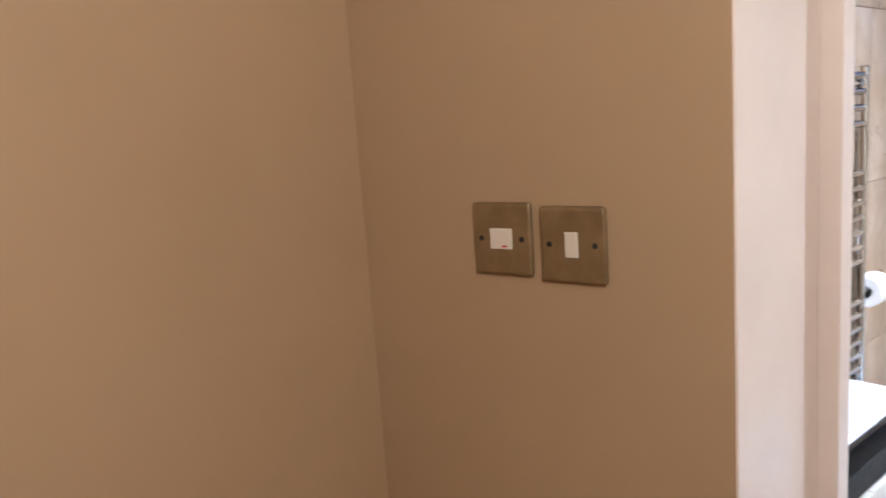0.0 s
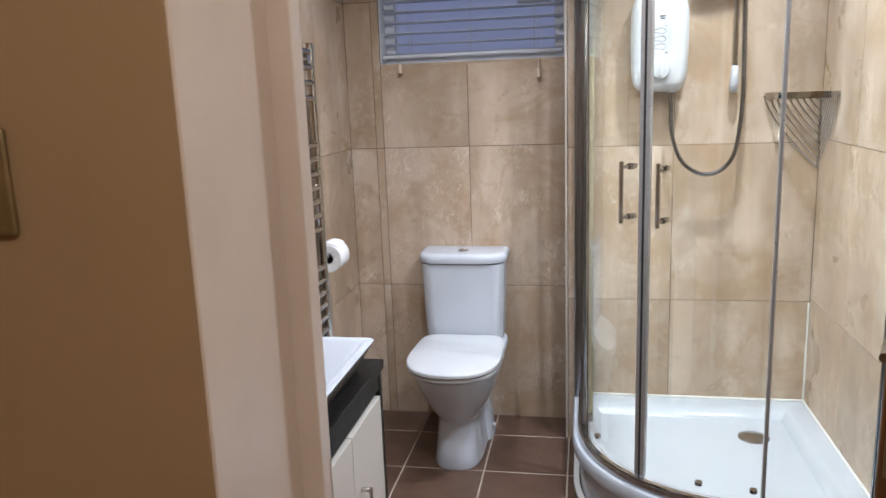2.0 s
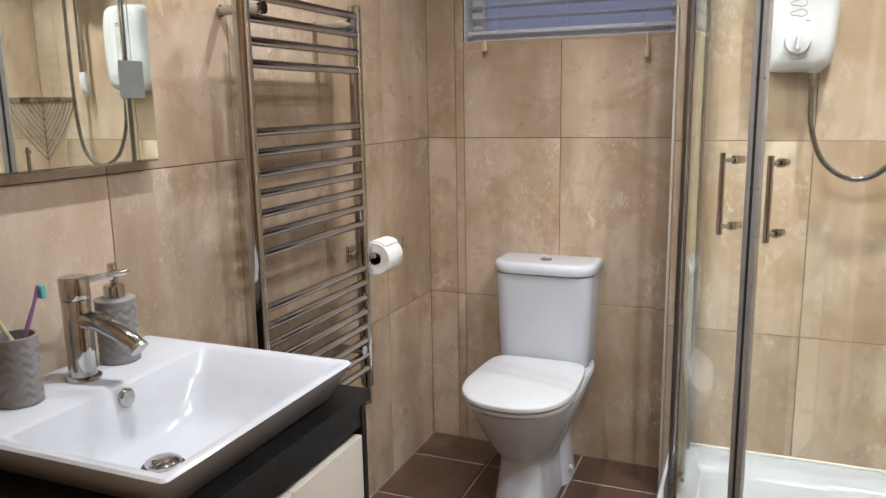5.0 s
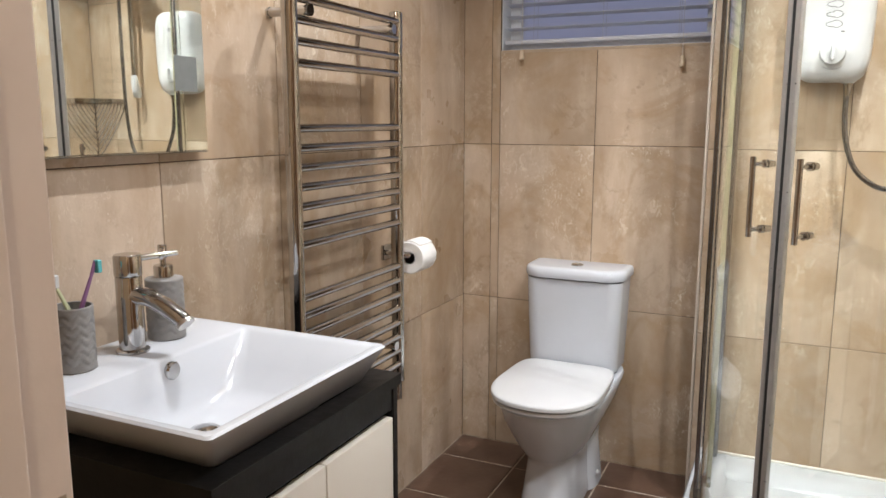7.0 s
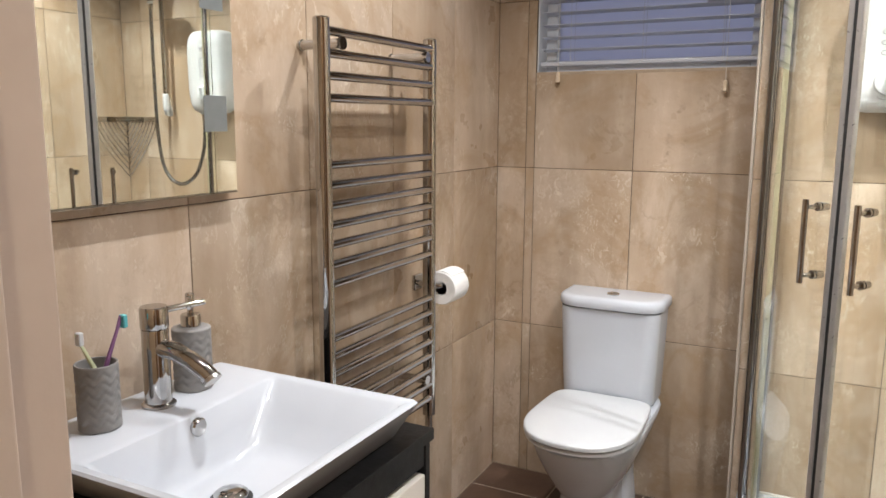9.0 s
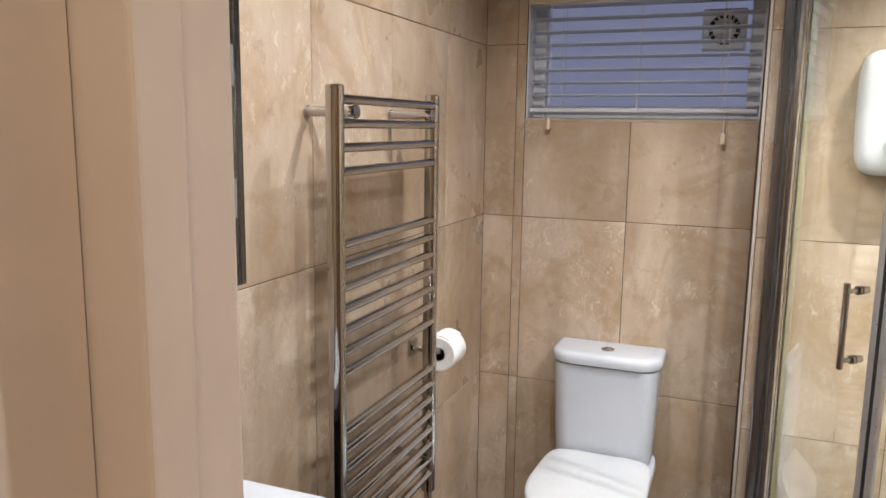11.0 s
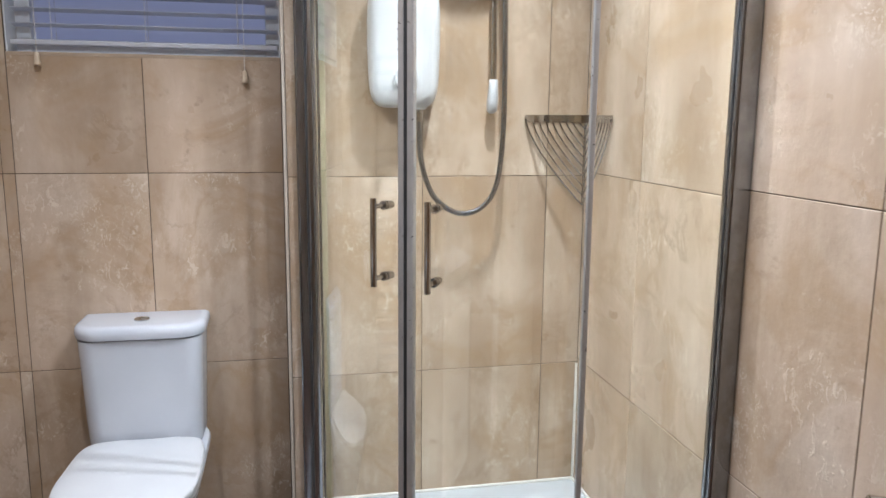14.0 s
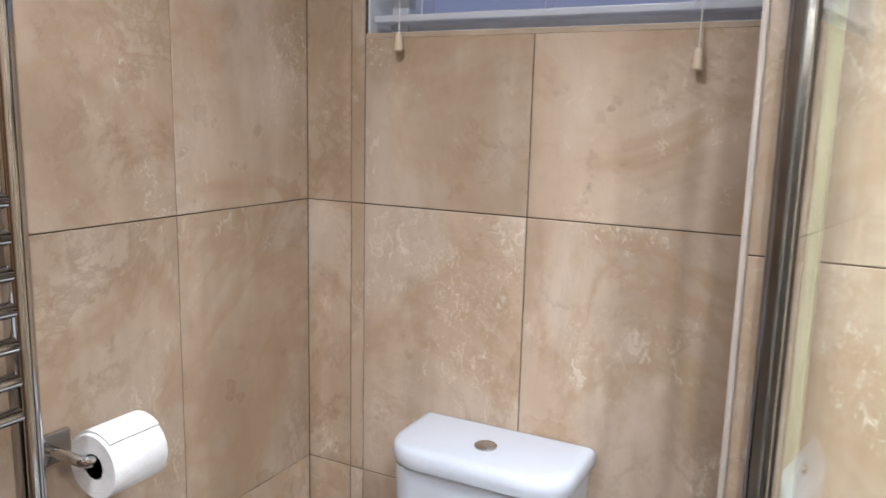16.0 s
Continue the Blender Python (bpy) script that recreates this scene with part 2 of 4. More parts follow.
# ---- mesh helpers ----
def part(name, bm, material, parent=None, label="", smooth=None):
    me = bpy.data.meshes.new(name)
    bmesh.ops.recalc_face_normals(bm, faces=bm.faces)
    if smooth is not None:
        for f in bm.faces:
            f.smooth = True
        for e in bm.edges:
            if len(e.link_faces) == 2 and e.calc_face_angle(0) > radians(smooth):
                e.smooth = False
    bm.to_mesh(me)
    bm.free()
    me.materials.append(material)
    ob = new(name, me)
    if parent is not None:
        ob.parent = parent
    if label:
        ob["label"] = label
    return ob


def thing(name, label, category, at=(0, 0, 0), group="", kind=""):
    ob = new(name)
    ob.location = at
    ob.empty_display_size = 0.05
    return tagged(ob, label, category, group, kind)


def box(lo, hi, bevel=0.0, seg=2, bm=None):
    own = bmesh.new()
    bmesh.ops.create_cube(own, size=1.0)
    for v in own.verts:
        v.co = Vector([(l + h) / 2 + c * (h - l) for l, h, c in zip(lo, hi, v.co)])
    if bevel:
        bmesh.ops.bevel(own, geom=list(own.edges), offset=bevel, segments=seg, affect="EDGES", profile=0.6)
    if bm is None:
        return own
    tmp = bpy.data.meshes.new("tmp")
    own.to_mesh(tmp)
    own.free()
    bm.from_mesh(tmp)
    bpy.data.meshes.remove(tmp)
    return bm


def loft(rings, caps=(True, True), closed=True, bm=None):
    bm = bm or bmesh.new()
    rows = [[bm.verts.new(p) for p in r] for r in rings]
    n = len(rows[0])
    for a, b in zip(rows, rows[1:]):
        for i in range(n if closed else n - 1):
            j = (i + 1) % n
            bm.faces.new((a[i], a[j], b[j], b[i]))
    if caps[0]:
        bm.faces.new(rows[0][::-1])
    if caps[1]:
        bm.faces.new(rows[-1])
    return bm


def tube(pts, r, n=10, bm=None, squash=1.0):
    pts = [Vector(p) for p in pts]
    rad = r if isinstance(r, (list, tuple)) else [r] * len(pts)
    rings, up = [], None
    for i, p in enumerate(pts):
        d = (pts[min(i + 1, len(pts) - 1)] - pts[max(i - 1, 0)]).normalized()
        if up is None:
            up = Vector((0, 0, 1)) if abs(d.z) < 0.9 else Vector((1, 0, 0))
        side = d.cross(up).normalized()
        up = side.cross(d).normalized()
        rings.append([p + rad[i] * (math.cos(a) * side + squash * math.sin(a) * up) for a in (2 * math.pi * k / n for k in range(n))])
    return loft(rings, bm=bm)


def lathe(profile, n=24, at=(0, 0, 0), axis="z", bm=None):
    rings = []
    for r, h in profile:
        ring = []
        for k in range(n):
            a = 2 * math.pi * k / n
            c, s = r * math.cos(a), r * math.sin(a)
            p = {"z": (c, s, h), "y": (c, h, -s), "x": (h, c, s)}[axis]
            ring.append(Vector(p) + Vector(at))
        rings.append(ring)
    return loft(rings, bm=bm)


def ring_d(cx, half, yb, yf, z, nf=2.2, nb=6.0, n=48, taper=0.0):
    """A closed outline: round at the front (yf), squarer at the back (yb)."""
    out = []
    ym = yb + (yf - yb) * 0.52
    for k in range(n):
        a = 2 * math.pi * k / n
        c, s = math.cos(a), math.sin(a)
        e = nf if s >= 0 else nb
        x = half * math.copysign(abs(c) ** (2 / e), c)
        y = ym + (yf - ym if s >= 0 else ym - yb) * math.copysign(abs(s) ** (2 / e), s)
        out.append(Vector((cx + x * (1 - taper * max(0.0, (y - ym) / (yb - ym))), y, z)))
    return out


def arc(cx, cy, r, a0, a1, n=24):
    return [(cx + r * math.cos(radians(a0 + (a1 - a0) * k / n)), cy + r * math.sin(radians(a0 + (a1 - a0) * k / n))) for k in range(n + 1)]


def ribbon(path, z0, z1, thick, bm=None):
    """An upright strip of some thickness along a plan path."""
    P = [Vector((x, y)) for x, y in path]
    rings = []
    for i, p in enumerate(P):
        d = (P[min(i + 1, len(P) - 1)] - P[max(i - 1, 0)]).normalized()
        nrm = Vector((-d.y, d.x)) * thick / 2
        a, b = p + nrm, p - nrm
        rings.append([(a.x, a.y, z0), (a.x, a.y, z1), (b.x, b.y, z1), (b.x, b.y, z0)])
    return loft(rings, bm=bm)


# ---- structure ----
XR, YS, XB, YF, YH = 1.855, -0.198, 0.93, -2.395, -2.66
WX0, WX1, WZ0, WZ1 = 0.150, 0.926, 1.570, 2.06
JL, JR, DOORH = 0.700, 1.358, 2.02
ROWS = [0.0, 0.608, 1.217, 1.826, CEIL]


def struct(name, bm, material, label, category="wall"):
    return tagged(part(name, bm, material), label, category, "", "structure")


b = bmesh.new()
box((-0.15, 0.0018, 0), (WX0, 0.24, CEIL), bm=b)
box((WX1, 0.0018, 0), (XB + 0.04, 0.24, CEIL), bm=b)
box((WX0, 0.0018, 0), (WX1, 0.24, WZ0 - 0.012), bm=b)
box((WX0, 0.0018, WZ1), (WX1, 0.24, CEIL), bm=b)
wall_back = struct("wall_north", b, GROUT, "tiled bathroom wall with a high window over the toilet")
wall_shower = struct("wall_shower", box((XB + 0.01, YS + 0.0018, 0), (XR + 0.15, 0.24, CEIL)), GROUT, "boxed-out tiled wall behind the shower")
wall_left = struct("wall_west", box((-0.15, YF, 0), (-0.0018, 0.24, CEIL)), GROUT, "beige stone-tiled wall beside basin and towel rail")
wall_right = struct("wall_east", box((XR + 0.0018, YF, 0), (XR + 0.15, YS + 0.01, CEIL)), GROUT, "beige stone-tiled wall along the shower")


def prism(plan, z0, z1, bm=None):
    return loft([[(x, y, z0) for x, y in plan], [(x, y, z1) for x, y in plan]], bm=bm)


# the hall side of this wall runs askew, from the hall corner to the doorway's reveal
b = prism([(-0.20, -2.808), (0.688, -2.658), (0.688, YF), (-0.20, YF)], 0, 2.44)
prism([(JR + 0.03, YH), (2.2, YH), (2.2, YF), (JR + 0.03, YF)], 0, 2.44, bm=b)
prism([(0.688, -2.6575), (JR + 0.03, YH), (JR + 0.03, YF), (0.688, YF)], DOORH + 0.03, 2.44, bm=b)
struct("wall_south", b, HALLPAINT, "tan-painted wall with the bathroom doorway")
struct("floor", box((-0.15, YF, -0.12), (XR + 0.15, 0.24, -0.0014)), FLOORGROUT, "bathroom floor bed with pale grout", "floor")
struct("ceiling", box((-0.15, YF, CEIL), (XR + 0.15, 0.24, CEIL + 0.1)), CEILING, "white painted bathroom ceiling", "ceiling")
# hall
HX1, HY = 1.95, -4.7
# added out of view; its pale colour lifts the lower hall walls
struct("hall_floor", box((-0.3, HY - 0.1, -0.12), (HX1 + 0.1, YF, 0.0)), CARPET, "unseen hall carpet, made pale beige to bounce light", "floor")
struct("hall_wall_west", prism([(0.187, -2.740), (0.520, HY), (0.30, HY), (-0.10, -2.740)], 0, 2.44), HALLPAINT, "tan-painted hall side wall")
struct("hall_wall_east", box((HX1, HY, 0), (HX1 + 0.12, YH, 2.44)), HALLPAINT, "tan-painted hall side wall")
struct("hall_wall_south", box((0.2, HY - 0.12, 0), (HX1 + 0.12, HY, 2.44)), HALLPAINT, "tan-painted hall end wall")
struct("hall_ceiling", box((-0.3, HY - 0.12, 2.44), (HX1 + 0.12, YF, 2.54)), CEILING, "white painted hall ceiling", "ceiling")

# white corner trim of the boxed wall, skirting-free silicone lines
struct("trim", box((XB - 0.001, YS - 0.0015, 0.0), (XB + 0.0085, YS + 0.0085, CEIL), 0.002, 1), CREAM2, "cream plastic tile corner trim", "trim")

# doorway: painted reveal, door lining and stop
struct("reveal_board", box((0.684, -2.6555, 0), (0.6905, -2.4685, DOORH + 0.03), 0.0015, 1), WHITEWOOD, "white-painted board lining the doorway reveal", "door frame")
struct("reveal_board", box((JR + 0.012, -2.6585, 0), (JR + 0.032, -2.4685, DOORH + 0.03), 0.0015, 1), WHITEWOOD, "white-painted board lining the doorway reveal", "door frame")
for sgn, xj in ((1, JL), (-1, JR)):
    def q(u, sgn=sgn, xj=xj):
        return xj + sgn * u
    lo_x, hi_x = sorted((q(-0.030), q(0.015)))
    struct("door_stop", box((lo_x, -2.4680, 0), (hi_x, -2.4430, DOORH), 0.0025, 3), WHITEWOOD, "white-painted door stop", "door frame")
    lo_x, hi_x = sorted((q(-0.030), q(0.0)))
    struct("door_lining", box((lo_x, -2.4428, 0), (hi_x, YF + (0.002 if sgn < 0 else -0.002), DOORH), 0.002, 2), WHITEWOOD, "white-painted rebated door lining", "door frame")
struct("door_lining", box((JL - 0.03, -2.4680, DOORH), (JR + 0.03, YF + 0.002, DOORH + 0.03), 0.002, 1), WHITEWOOD, "white-painted door lining head", "door frame")

# ---- window ----
window = tagged(thing("window_1", "small high window with obscure glass and white frame", "window", (0.54, 0.16, WZ0)), kind="structure")


def at_parent(ob, parent):
    ob.parent = parent
    ob.matrix_parent_inverse = Matrix.Translation(parent.location).inverted()
    return ob


b = bmesh.new()
FW = 0.045
for lo, hi in (((WX0, 0.10, WZ0), (WX0 + FW, 0.16, WZ1)), ((WX1 - FW, 0.10, WZ0), (WX1, 0.16, WZ1)), ((WX0 + FW, 0.10, WZ0), (WX1 - FW, 0.16, WZ0 + FW)), ((WX0 + FW, 0.10, WZ1 - FW), (WX1 - FW, 0.16, WZ1))):
    box(lo, hi, 0.004, 2, bm=b)
at_parent(part("window_frame", b, UPVC), window)
at_parent(part("pane", box((WX0 + FW - 0.004, 0.128, WZ0 + FW - 0.004), (WX1 - FW + 0.004, 0.134, WZ1 - FW + 0.004)), FROST, None, "lilac-grey obscure glass pane"), window).visible_shadow = False
at_parent(part("window_sill", box((WX0, 0.0, WZ0 - 0.012), (WX1, 0.10, WZ0), 0.002, 1), SILLSTONE, None, "beige sill slab"), window)
at_parent(part("reveal", box((WX0 - 0.001, 0.011, WZ0), (WX0 + 0.004, 0.10, WZ1)), UPVC), window)
at_parent(part("reveal", box((WX1 - 0.004, 0.011, WZ0), (WX1 + 0.001, 0.10, WZ1)), UPVC), window)

fan = thing("extractor_fan", "square white extractor fan set in the window pane", "extractor fan", (0.797, 0.112, 1.866))
FX, FZ = 0.797, 1.866
at_parent(part("housing", box((FX - 0.070, 0.092, FZ - 0.068), (FX + 0.070, 0.1275, FZ + 0.068), 0.006, 2), FANPLASTIC), fan)
# housing is closed; a flat dark disc paints the shaded opening behind the blades
b = lathe([(0.050, 0.0905), (0.050, 0.0925)], 28, (FX, 0, FZ), "y")
at_parent(part("grille", b, DARK, None, "dark disc for the shade inside the round grille"), fan)
for k in range(16):
    a = 2 * math.pi * k / 16
    at_parent(part("blade", tube([(FX + 0.030 * math.cos(a), 0.089, FZ + 0.030 * math.sin(a)), (FX + 0.051 * math.cos(a + 0.1), 0.089, FZ + 0.051 * math.sin(a + 0.1))], 0.0028, 5), PLASTIC), fan)
at_parent(part("hub", lathe([(0.036, 0.091), (0.036, 0.087), (0.030, 0.085)], 24, (FX, 0, FZ), "y"), PLASTIC, None, "", 40), fan)

blind = thing("venetian_blind", "white slatted venetian blind lowered with open slats", "blind", (0.54, 0.045, 1.6))
Y0, Y1 = 0.014, 0.062
for k in range(9):
    z = 1.650 + 0.0436 * k
    n = 7
    rings = []
    for x in (WX0 + 0.012, WX1 - 0.010):
        top = [(x, Y0 + (Y1 - Y0) * i / n, z + 0.0016 * (1 - (2 * i / n - 1) ** 2) - 0.006 * (i / n - 0.5)) for i in range(n + 1)]
        rings.append(top + [(p[0], p[1], p[2] - 0.0016) for p in top[::-1]])
    at_parent(part("slat", loft(rings), BLINDMAT), blind)
at_parent(part("bottom_rail", box((WX0 + 0.012, Y0, 1.592), (WX1 - 0.010, Y1, 1.606), 0.003, 2), BLINDMAT), blind)
at_parent(part("headrail", box((WX0 + 0.006, 0.008, 2.0), (WX1 - 0.006, 0.066, 2.055), 0.002, 1), BLINDMAT), blind)
at_parent(part("valance", box((WX0 + 0.004, -0.010, 1.958), (WX1 - 0.004, 0.004, 2.05), 0.003, 2), CREAM, None, "cream valance strip"), blind)
for x in (0.275, 0.535, 0.80):
    for y in (Y0 - 0.001, Y1 + 0.001):
        at_parent(part("ladder_cord", tube([(x, y, 1.598), (x, y, 2.02)], 0.0009, 5), CORDMAT), blind)
for x, zb in ((0.239, 1.530), (0.819, 1.490)):
    cp = at_parent(part("pull_cord", tube([(x, -0.014, zb + 0.03), (x, -0.014, 1.96)], 0.0011, 6), CORDMAT), blind)
    part("toggle", lathe([(0.003, zb + 0.038), (0.0065, zb + 0.034), (0.0085, zb + 0.012), (0.0095, zb + 0.003), (0.007, zb)], 14, (x, -0.014, 0)), ACORN, cp, "pale wooden toggle", 40).matrix_parent_inverse = Matrix.Translation(blind.location)
for o in list(blind.children):
    for c in o.children:
        c.matrix_parent_inverse = Matrix()
        c.matrix_basis = Matrix()

# ---- toilet ----
TX = 0.508
toilet = thing("toilet", "white ceramic close-coupled toilet with closed lid", "toilet", (TX, -0.33, 0))
R = ring_d
bowl = [R(TX, 0.098, -0.10, -0.535, 0.0, 2.8, 3), R(TX, 0.100, -0.095, -0.538, 0.010, 2.8, 3), R(TX, 0.094, -0.095, -0.528, 0.06, 2.7, 3), R(TX, 0.088, -0.095, -0.514, 0.13, 2.6, 3),
        R(TX, 0.086, -0.09, -0.507, 0.172, 2.5, 3), R(TX, 0.087, -0.09, -0.508, 0.186, 2.4, 3), R(TX, 0.100, -0.085, -0.528, 0.202, 2.3, 3), R(TX, 0.122, -0.08, -0.558, 0.240, 2.25, 3), R(TX, 0.146, -0.06, -0.592, 0.290, 2.25, 4),
        R(TX, 0.164, -0.04, -0.624, 0.340, 2.25, 5), R(TX, 0.173, -0.015, -0.645, 0.378, 2.25, 7), R(TX, 0.176, -0.012, -0.65, 0.396, 2.25, 8), R(TX, 0.171, -0.012, -0.643, 0.404, 2.25, 8)]
at_parent(part("bowl", loft(bowl), CERAMIC, None, "", 50), toilet)
# side foot bulge behind the column
at_parent(part("pan_back", loft([R(TX, 0.118, -0.06, -0.30, 0.0, 2.6, 3), R(TX, 0.115, -0.06, -0.30, 0.03, 2.6, 3), R(TX, 0.100, -0.06, -0.29, 0.16, 2.4, 3), R(TX, 0.105, -0.05, -0.30, 0.27, 2.4, 3)]), CERAMIC, None, "", 50), toilet)
for sx in (-1, 1):
    at_parent(part("bolt_cap", lathe([(0.010, 0), (0.010, 0.006), (0.005, 0.010)], 12, (TX + sx * 0.114, -0.21, 0.05), "x"), PLASTIC, None, "", 40), toilet)
seat = [R(TX, w, yb, yf, z, 2.4, 7, 48, 0.06) for w, yb, yf, z in ((0.172, -0.205, -0.652, 0.406), (0.178, -0.20, -0.66, 0.409), (0.178, -0.20, -0.66, 0.420), (0.174, -0.203, -0.655, 0.423))]
at_parent(part("seat", loft(seat), PLASTIC, None, "", 50), toilet)
lid = [R(TX, w, yb, yf, z, 2.4, 7, 48, 0.06) for w, yb, yf, z in ((0.176, -0.195, -0.659, 0.424), (0.183, -0.19, -0.667, 0.428), (0.183, -0.19, -0.667, 0.434))]
for a in range(12, 91, 6):
    # shallow dome: quick at the rim, nearly flat in the middle
    k = 1 - math.cos(radians(a))
    lid.append(R(TX, 0.183 - 0.168 * k ** 1.7, -0.19 - 0.225 * k ** 1.7, -0.667 + 0.225 * k ** 1.7, 0.434 + 0.017 * math.sin(radians(a)) ** 0.8, 2.4, 7 - 4 * k, 48, 0.06))
at_parent(part("lid", loft(lid), PLASTIC, None, "", 50), toilet)
for sx in (-1, 1):
    at_parent(part("hinge", lathe([(0.012, -0.02), (0.012, 0.02)], 12, (TX + sx * 0.075, -0.188, 0.428), "x"), PLASTIC, None, "", 40), toilet)
CX = 0.500


def rrect(cx, half, yb, yf, z, rf=0.052, n=8):
    pts = []
    for (x, y, a0) in ((cx + half - 0.008, yb - 0.008, 0), (cx - half + 0.008, yb - 0.008, 90)):
        pts += [Vector((x + 0.008 * math.cos(radians(a0 + 90 * k / n)), y + 0.008 * math.sin(radians(a0 + 90 * k / n)), z)) for k in range(n + 1)]
    for (x, y, a0) in ((cx - half + rf, yf + rf, 180), (cx + half - rf, yf + rf, 270)):
        pts += [Vector((x + rf * math.cos(radians(a0 + 90 * k / n)), y + rf * math.sin(radians(a0 + 90 * k / n)), z)) for k in range(n + 1)]
    return pts


cis = [rrect(CX, 0.154, -0.004, -0.162, 0.404), rrect(CX, 0.164, -0.004, -0.172, 0.412), rrect(CX, 0.168, -0.004, -0.178, 0.50), rrect(CX, 0.176, -0.004, -0.186, 0.735), rrect(CX, 0.176, -0.004, -0.186, 0.742)]
at_parent(part("cistern", loft(cis), CERAMIC, None, "", 40), toilet)
cl = [rrect(CX, 0.174, -0.003, -0.183, 0.743, 0.07), rrect(CX, 0.184, -0.002, -0.195, 0.748, 0.078), rrect(CX, 0.187, -0.002, -0.198, 0.762, 0.078), rrect(CX, 0.185, -0.002, -0.195, 0.777, 0.078), rrect(CX, 0.181, -0.004, -0.190, 0.782, 0.078), rrect(CX, 0.175, -0.008, -0.183, 0.7852, 0.078), rrect(CX, 0.166, -0.014, -0.172, 0.7862, 0.078)]
at_parent(part("cistern_lid", loft(cl), CERAMIC, None, "", 40), toilet)
btn = at_parent(part("flush_button", lathe([(0.022, 0.784), (0.022, 0.789), (0.019, 0.791)], 24, (CX, -0.108, 0)), CHROME, None, "chrome dual flush button", 40), toilet)
at_parent(part("flush_button", lathe([(0.0105, 0.789), (0.0105, 0.7925), (0.009, 0.793)], 16, (CX + 0.007, -0.108, 0)), SATIN, None, "", 40), toilet)

# ---- vanity, basin and what stands on it ----
VY0, VY1, VX, VZ = -2.050, -1.518, 0.516, 0.812
vanity = thing("vanity_cabinet", "black basin cabinet with two cream gloss doors", "cabinet", (0.27, (VY0 + VY1) / 2, 0))
at_parent(part("side_panel", box((0.004, VY0, 0.0), (VX, VY0 + 0.018, VZ - 0.022), 0.0015, 1), BLACKWOOD), vanity)
at_parent(part("side_panel", box((0.004, VY1 - 0.018, 0.0), (VX, VY1, VZ - 0.022), 0.0015, 1), BLACKWOOD), vanity)
for lo, hi in (((0.004, VY0 - 0.004), (0.205, VY1 + 0.004)), ((0.478, VY0 - 0.004), (VX + 0.006, VY1 + 0.004)), ((0.205, VY0 - 0.004), (0.478, -1.995)), ((0.205, -1.622), (0.478, VY1 + 0.004))):
    at_parent(part("top_board", box((*lo, VZ - 0.022), (*hi, VZ)), BLACKWOOD), vanity)
at_parent(part("front_rail", box((VX - 0.020, VY0 + 0.018, 0.742), (VX - 0.003, VY1 - 0.018, VZ - 0.022), 0.001, 1), BLACKWOOD), vanity)
at_parent(part("plinth", box((0.05, VY0 + 0.018, 0.0), (VX - 0.04, VY1 - 0.018, 0.09)), BLACKWOOD), vanity)
at_parent(part("bottom_panel", box((0.004, VY0 + 0.018, 0.09), (VX - 0.022, VY1 - 0.018, 0.106)), BLACKWOOD), vanity)
ymid = -1.774
at_parent(part("front_stile", box((VX - 0.020, VY0 + 0.018, 0.106), (VX - 0.003, VY0 + 0.042, 0.742), 0.001, 1), BLACKWOOD), vanity)
for y0, y1, hy in ((VY0 + 0.044, ymid - 0.0015, ymid - 0.030), (ymid + 0.0015, VY1 - 0.022, ymid + 0.042)):
    d = at_parent(part("door", box((VX - 0.019, y0, 0.096), (VX + 0.001, y1, 0.728), 0.002, 2), GLOSSDOOR, None, "cream high-gloss door"), vanity)
    h = box((VX + 0.020, hy - 0.006, 0.504), (VX + 0.026, hy + 0.006, 0.594), 0.002, 1)
    box((VX + 0.001, hy - 0.005, 0.509), (VX + 0.021, hy + 0.005, 0.517), 0.001, 1, bm=h)
    box((VX + 0.001, hy - 0.005, 0.581), (VX + 0.021, hy + 0.005, 0.589), 0.001, 1, bm=h)
    hp = part("handle", h, SATIN, d, "brushed steel bar handle")
    hp.matrix_basis = Matrix()

BZ, BX0, BX1, BY0, BY1 = 0.884, 0.035, 0.519, -2.050, -1.564


def rect(x0, x1, y0, y1, z, r=0.012, n=4):
    pts = []
    for x, y, a0 in ((x1 - r, y1 - r, 0), (x0 + r, y1 - r, 90), (x0 + r, y0 + r, 180), (x1 - r, y0 + r, 270)):
        pts += [Vector((x + r * math.cos(radians(a0 + 90 * k / n)), y + r * math.sin(radians(a0 + 90 * k / n)), z)) for k in range(n + 1)]
    return pts


basin = thing("basin", "white rectangular ceramic basin on the black cabinet", "basin", (0.29, -1.81, VZ))
bowl = [rect(0.055, 0.474, -1.998, -1.594, VZ + 0.0005, 0.010), rect(0.050, 0.481, -2.006, -1.587, VZ + 0.004, 0.012), rect(BX0 + 0.002, BX1 - 0.004, BY0 + 0.004, BY1 - 0.004, BZ - 0.012, 0.012), rect(BX0, BX1, BY0, BY1, BZ - 0.004, 0.010),
        rect(BX0 + 0.004, BX1 - 0.004, BY0 + 0.004, BY1 - 0.004, BZ, 0.009), rect(0.190, BX1 - 0.016, BY0 + 0.016, BY1 - 0.016, BZ, 0.012), rect(0.200, BX1 - 0.024, BY0 + 0.024, BY1 - 0.024, BZ - 0.006, 0.016),
        rect(0.214, 0.470, -2.000, -1.640, BZ - 0.054, 0.030), rect(0.224, 0.452, -1.982, -1.668, BZ - 0.092, 0.040), rect(0.240, 0.420, -1.950, -1.705, BZ - 0.109, 0.05), rect(0.279, 0.351, -1.876, -1.804, BZ - 0.115, 0.034)]
at_parent(part("bowl", loft(bowl, (False, True)), CERAMIC, None, "", 35), basin)
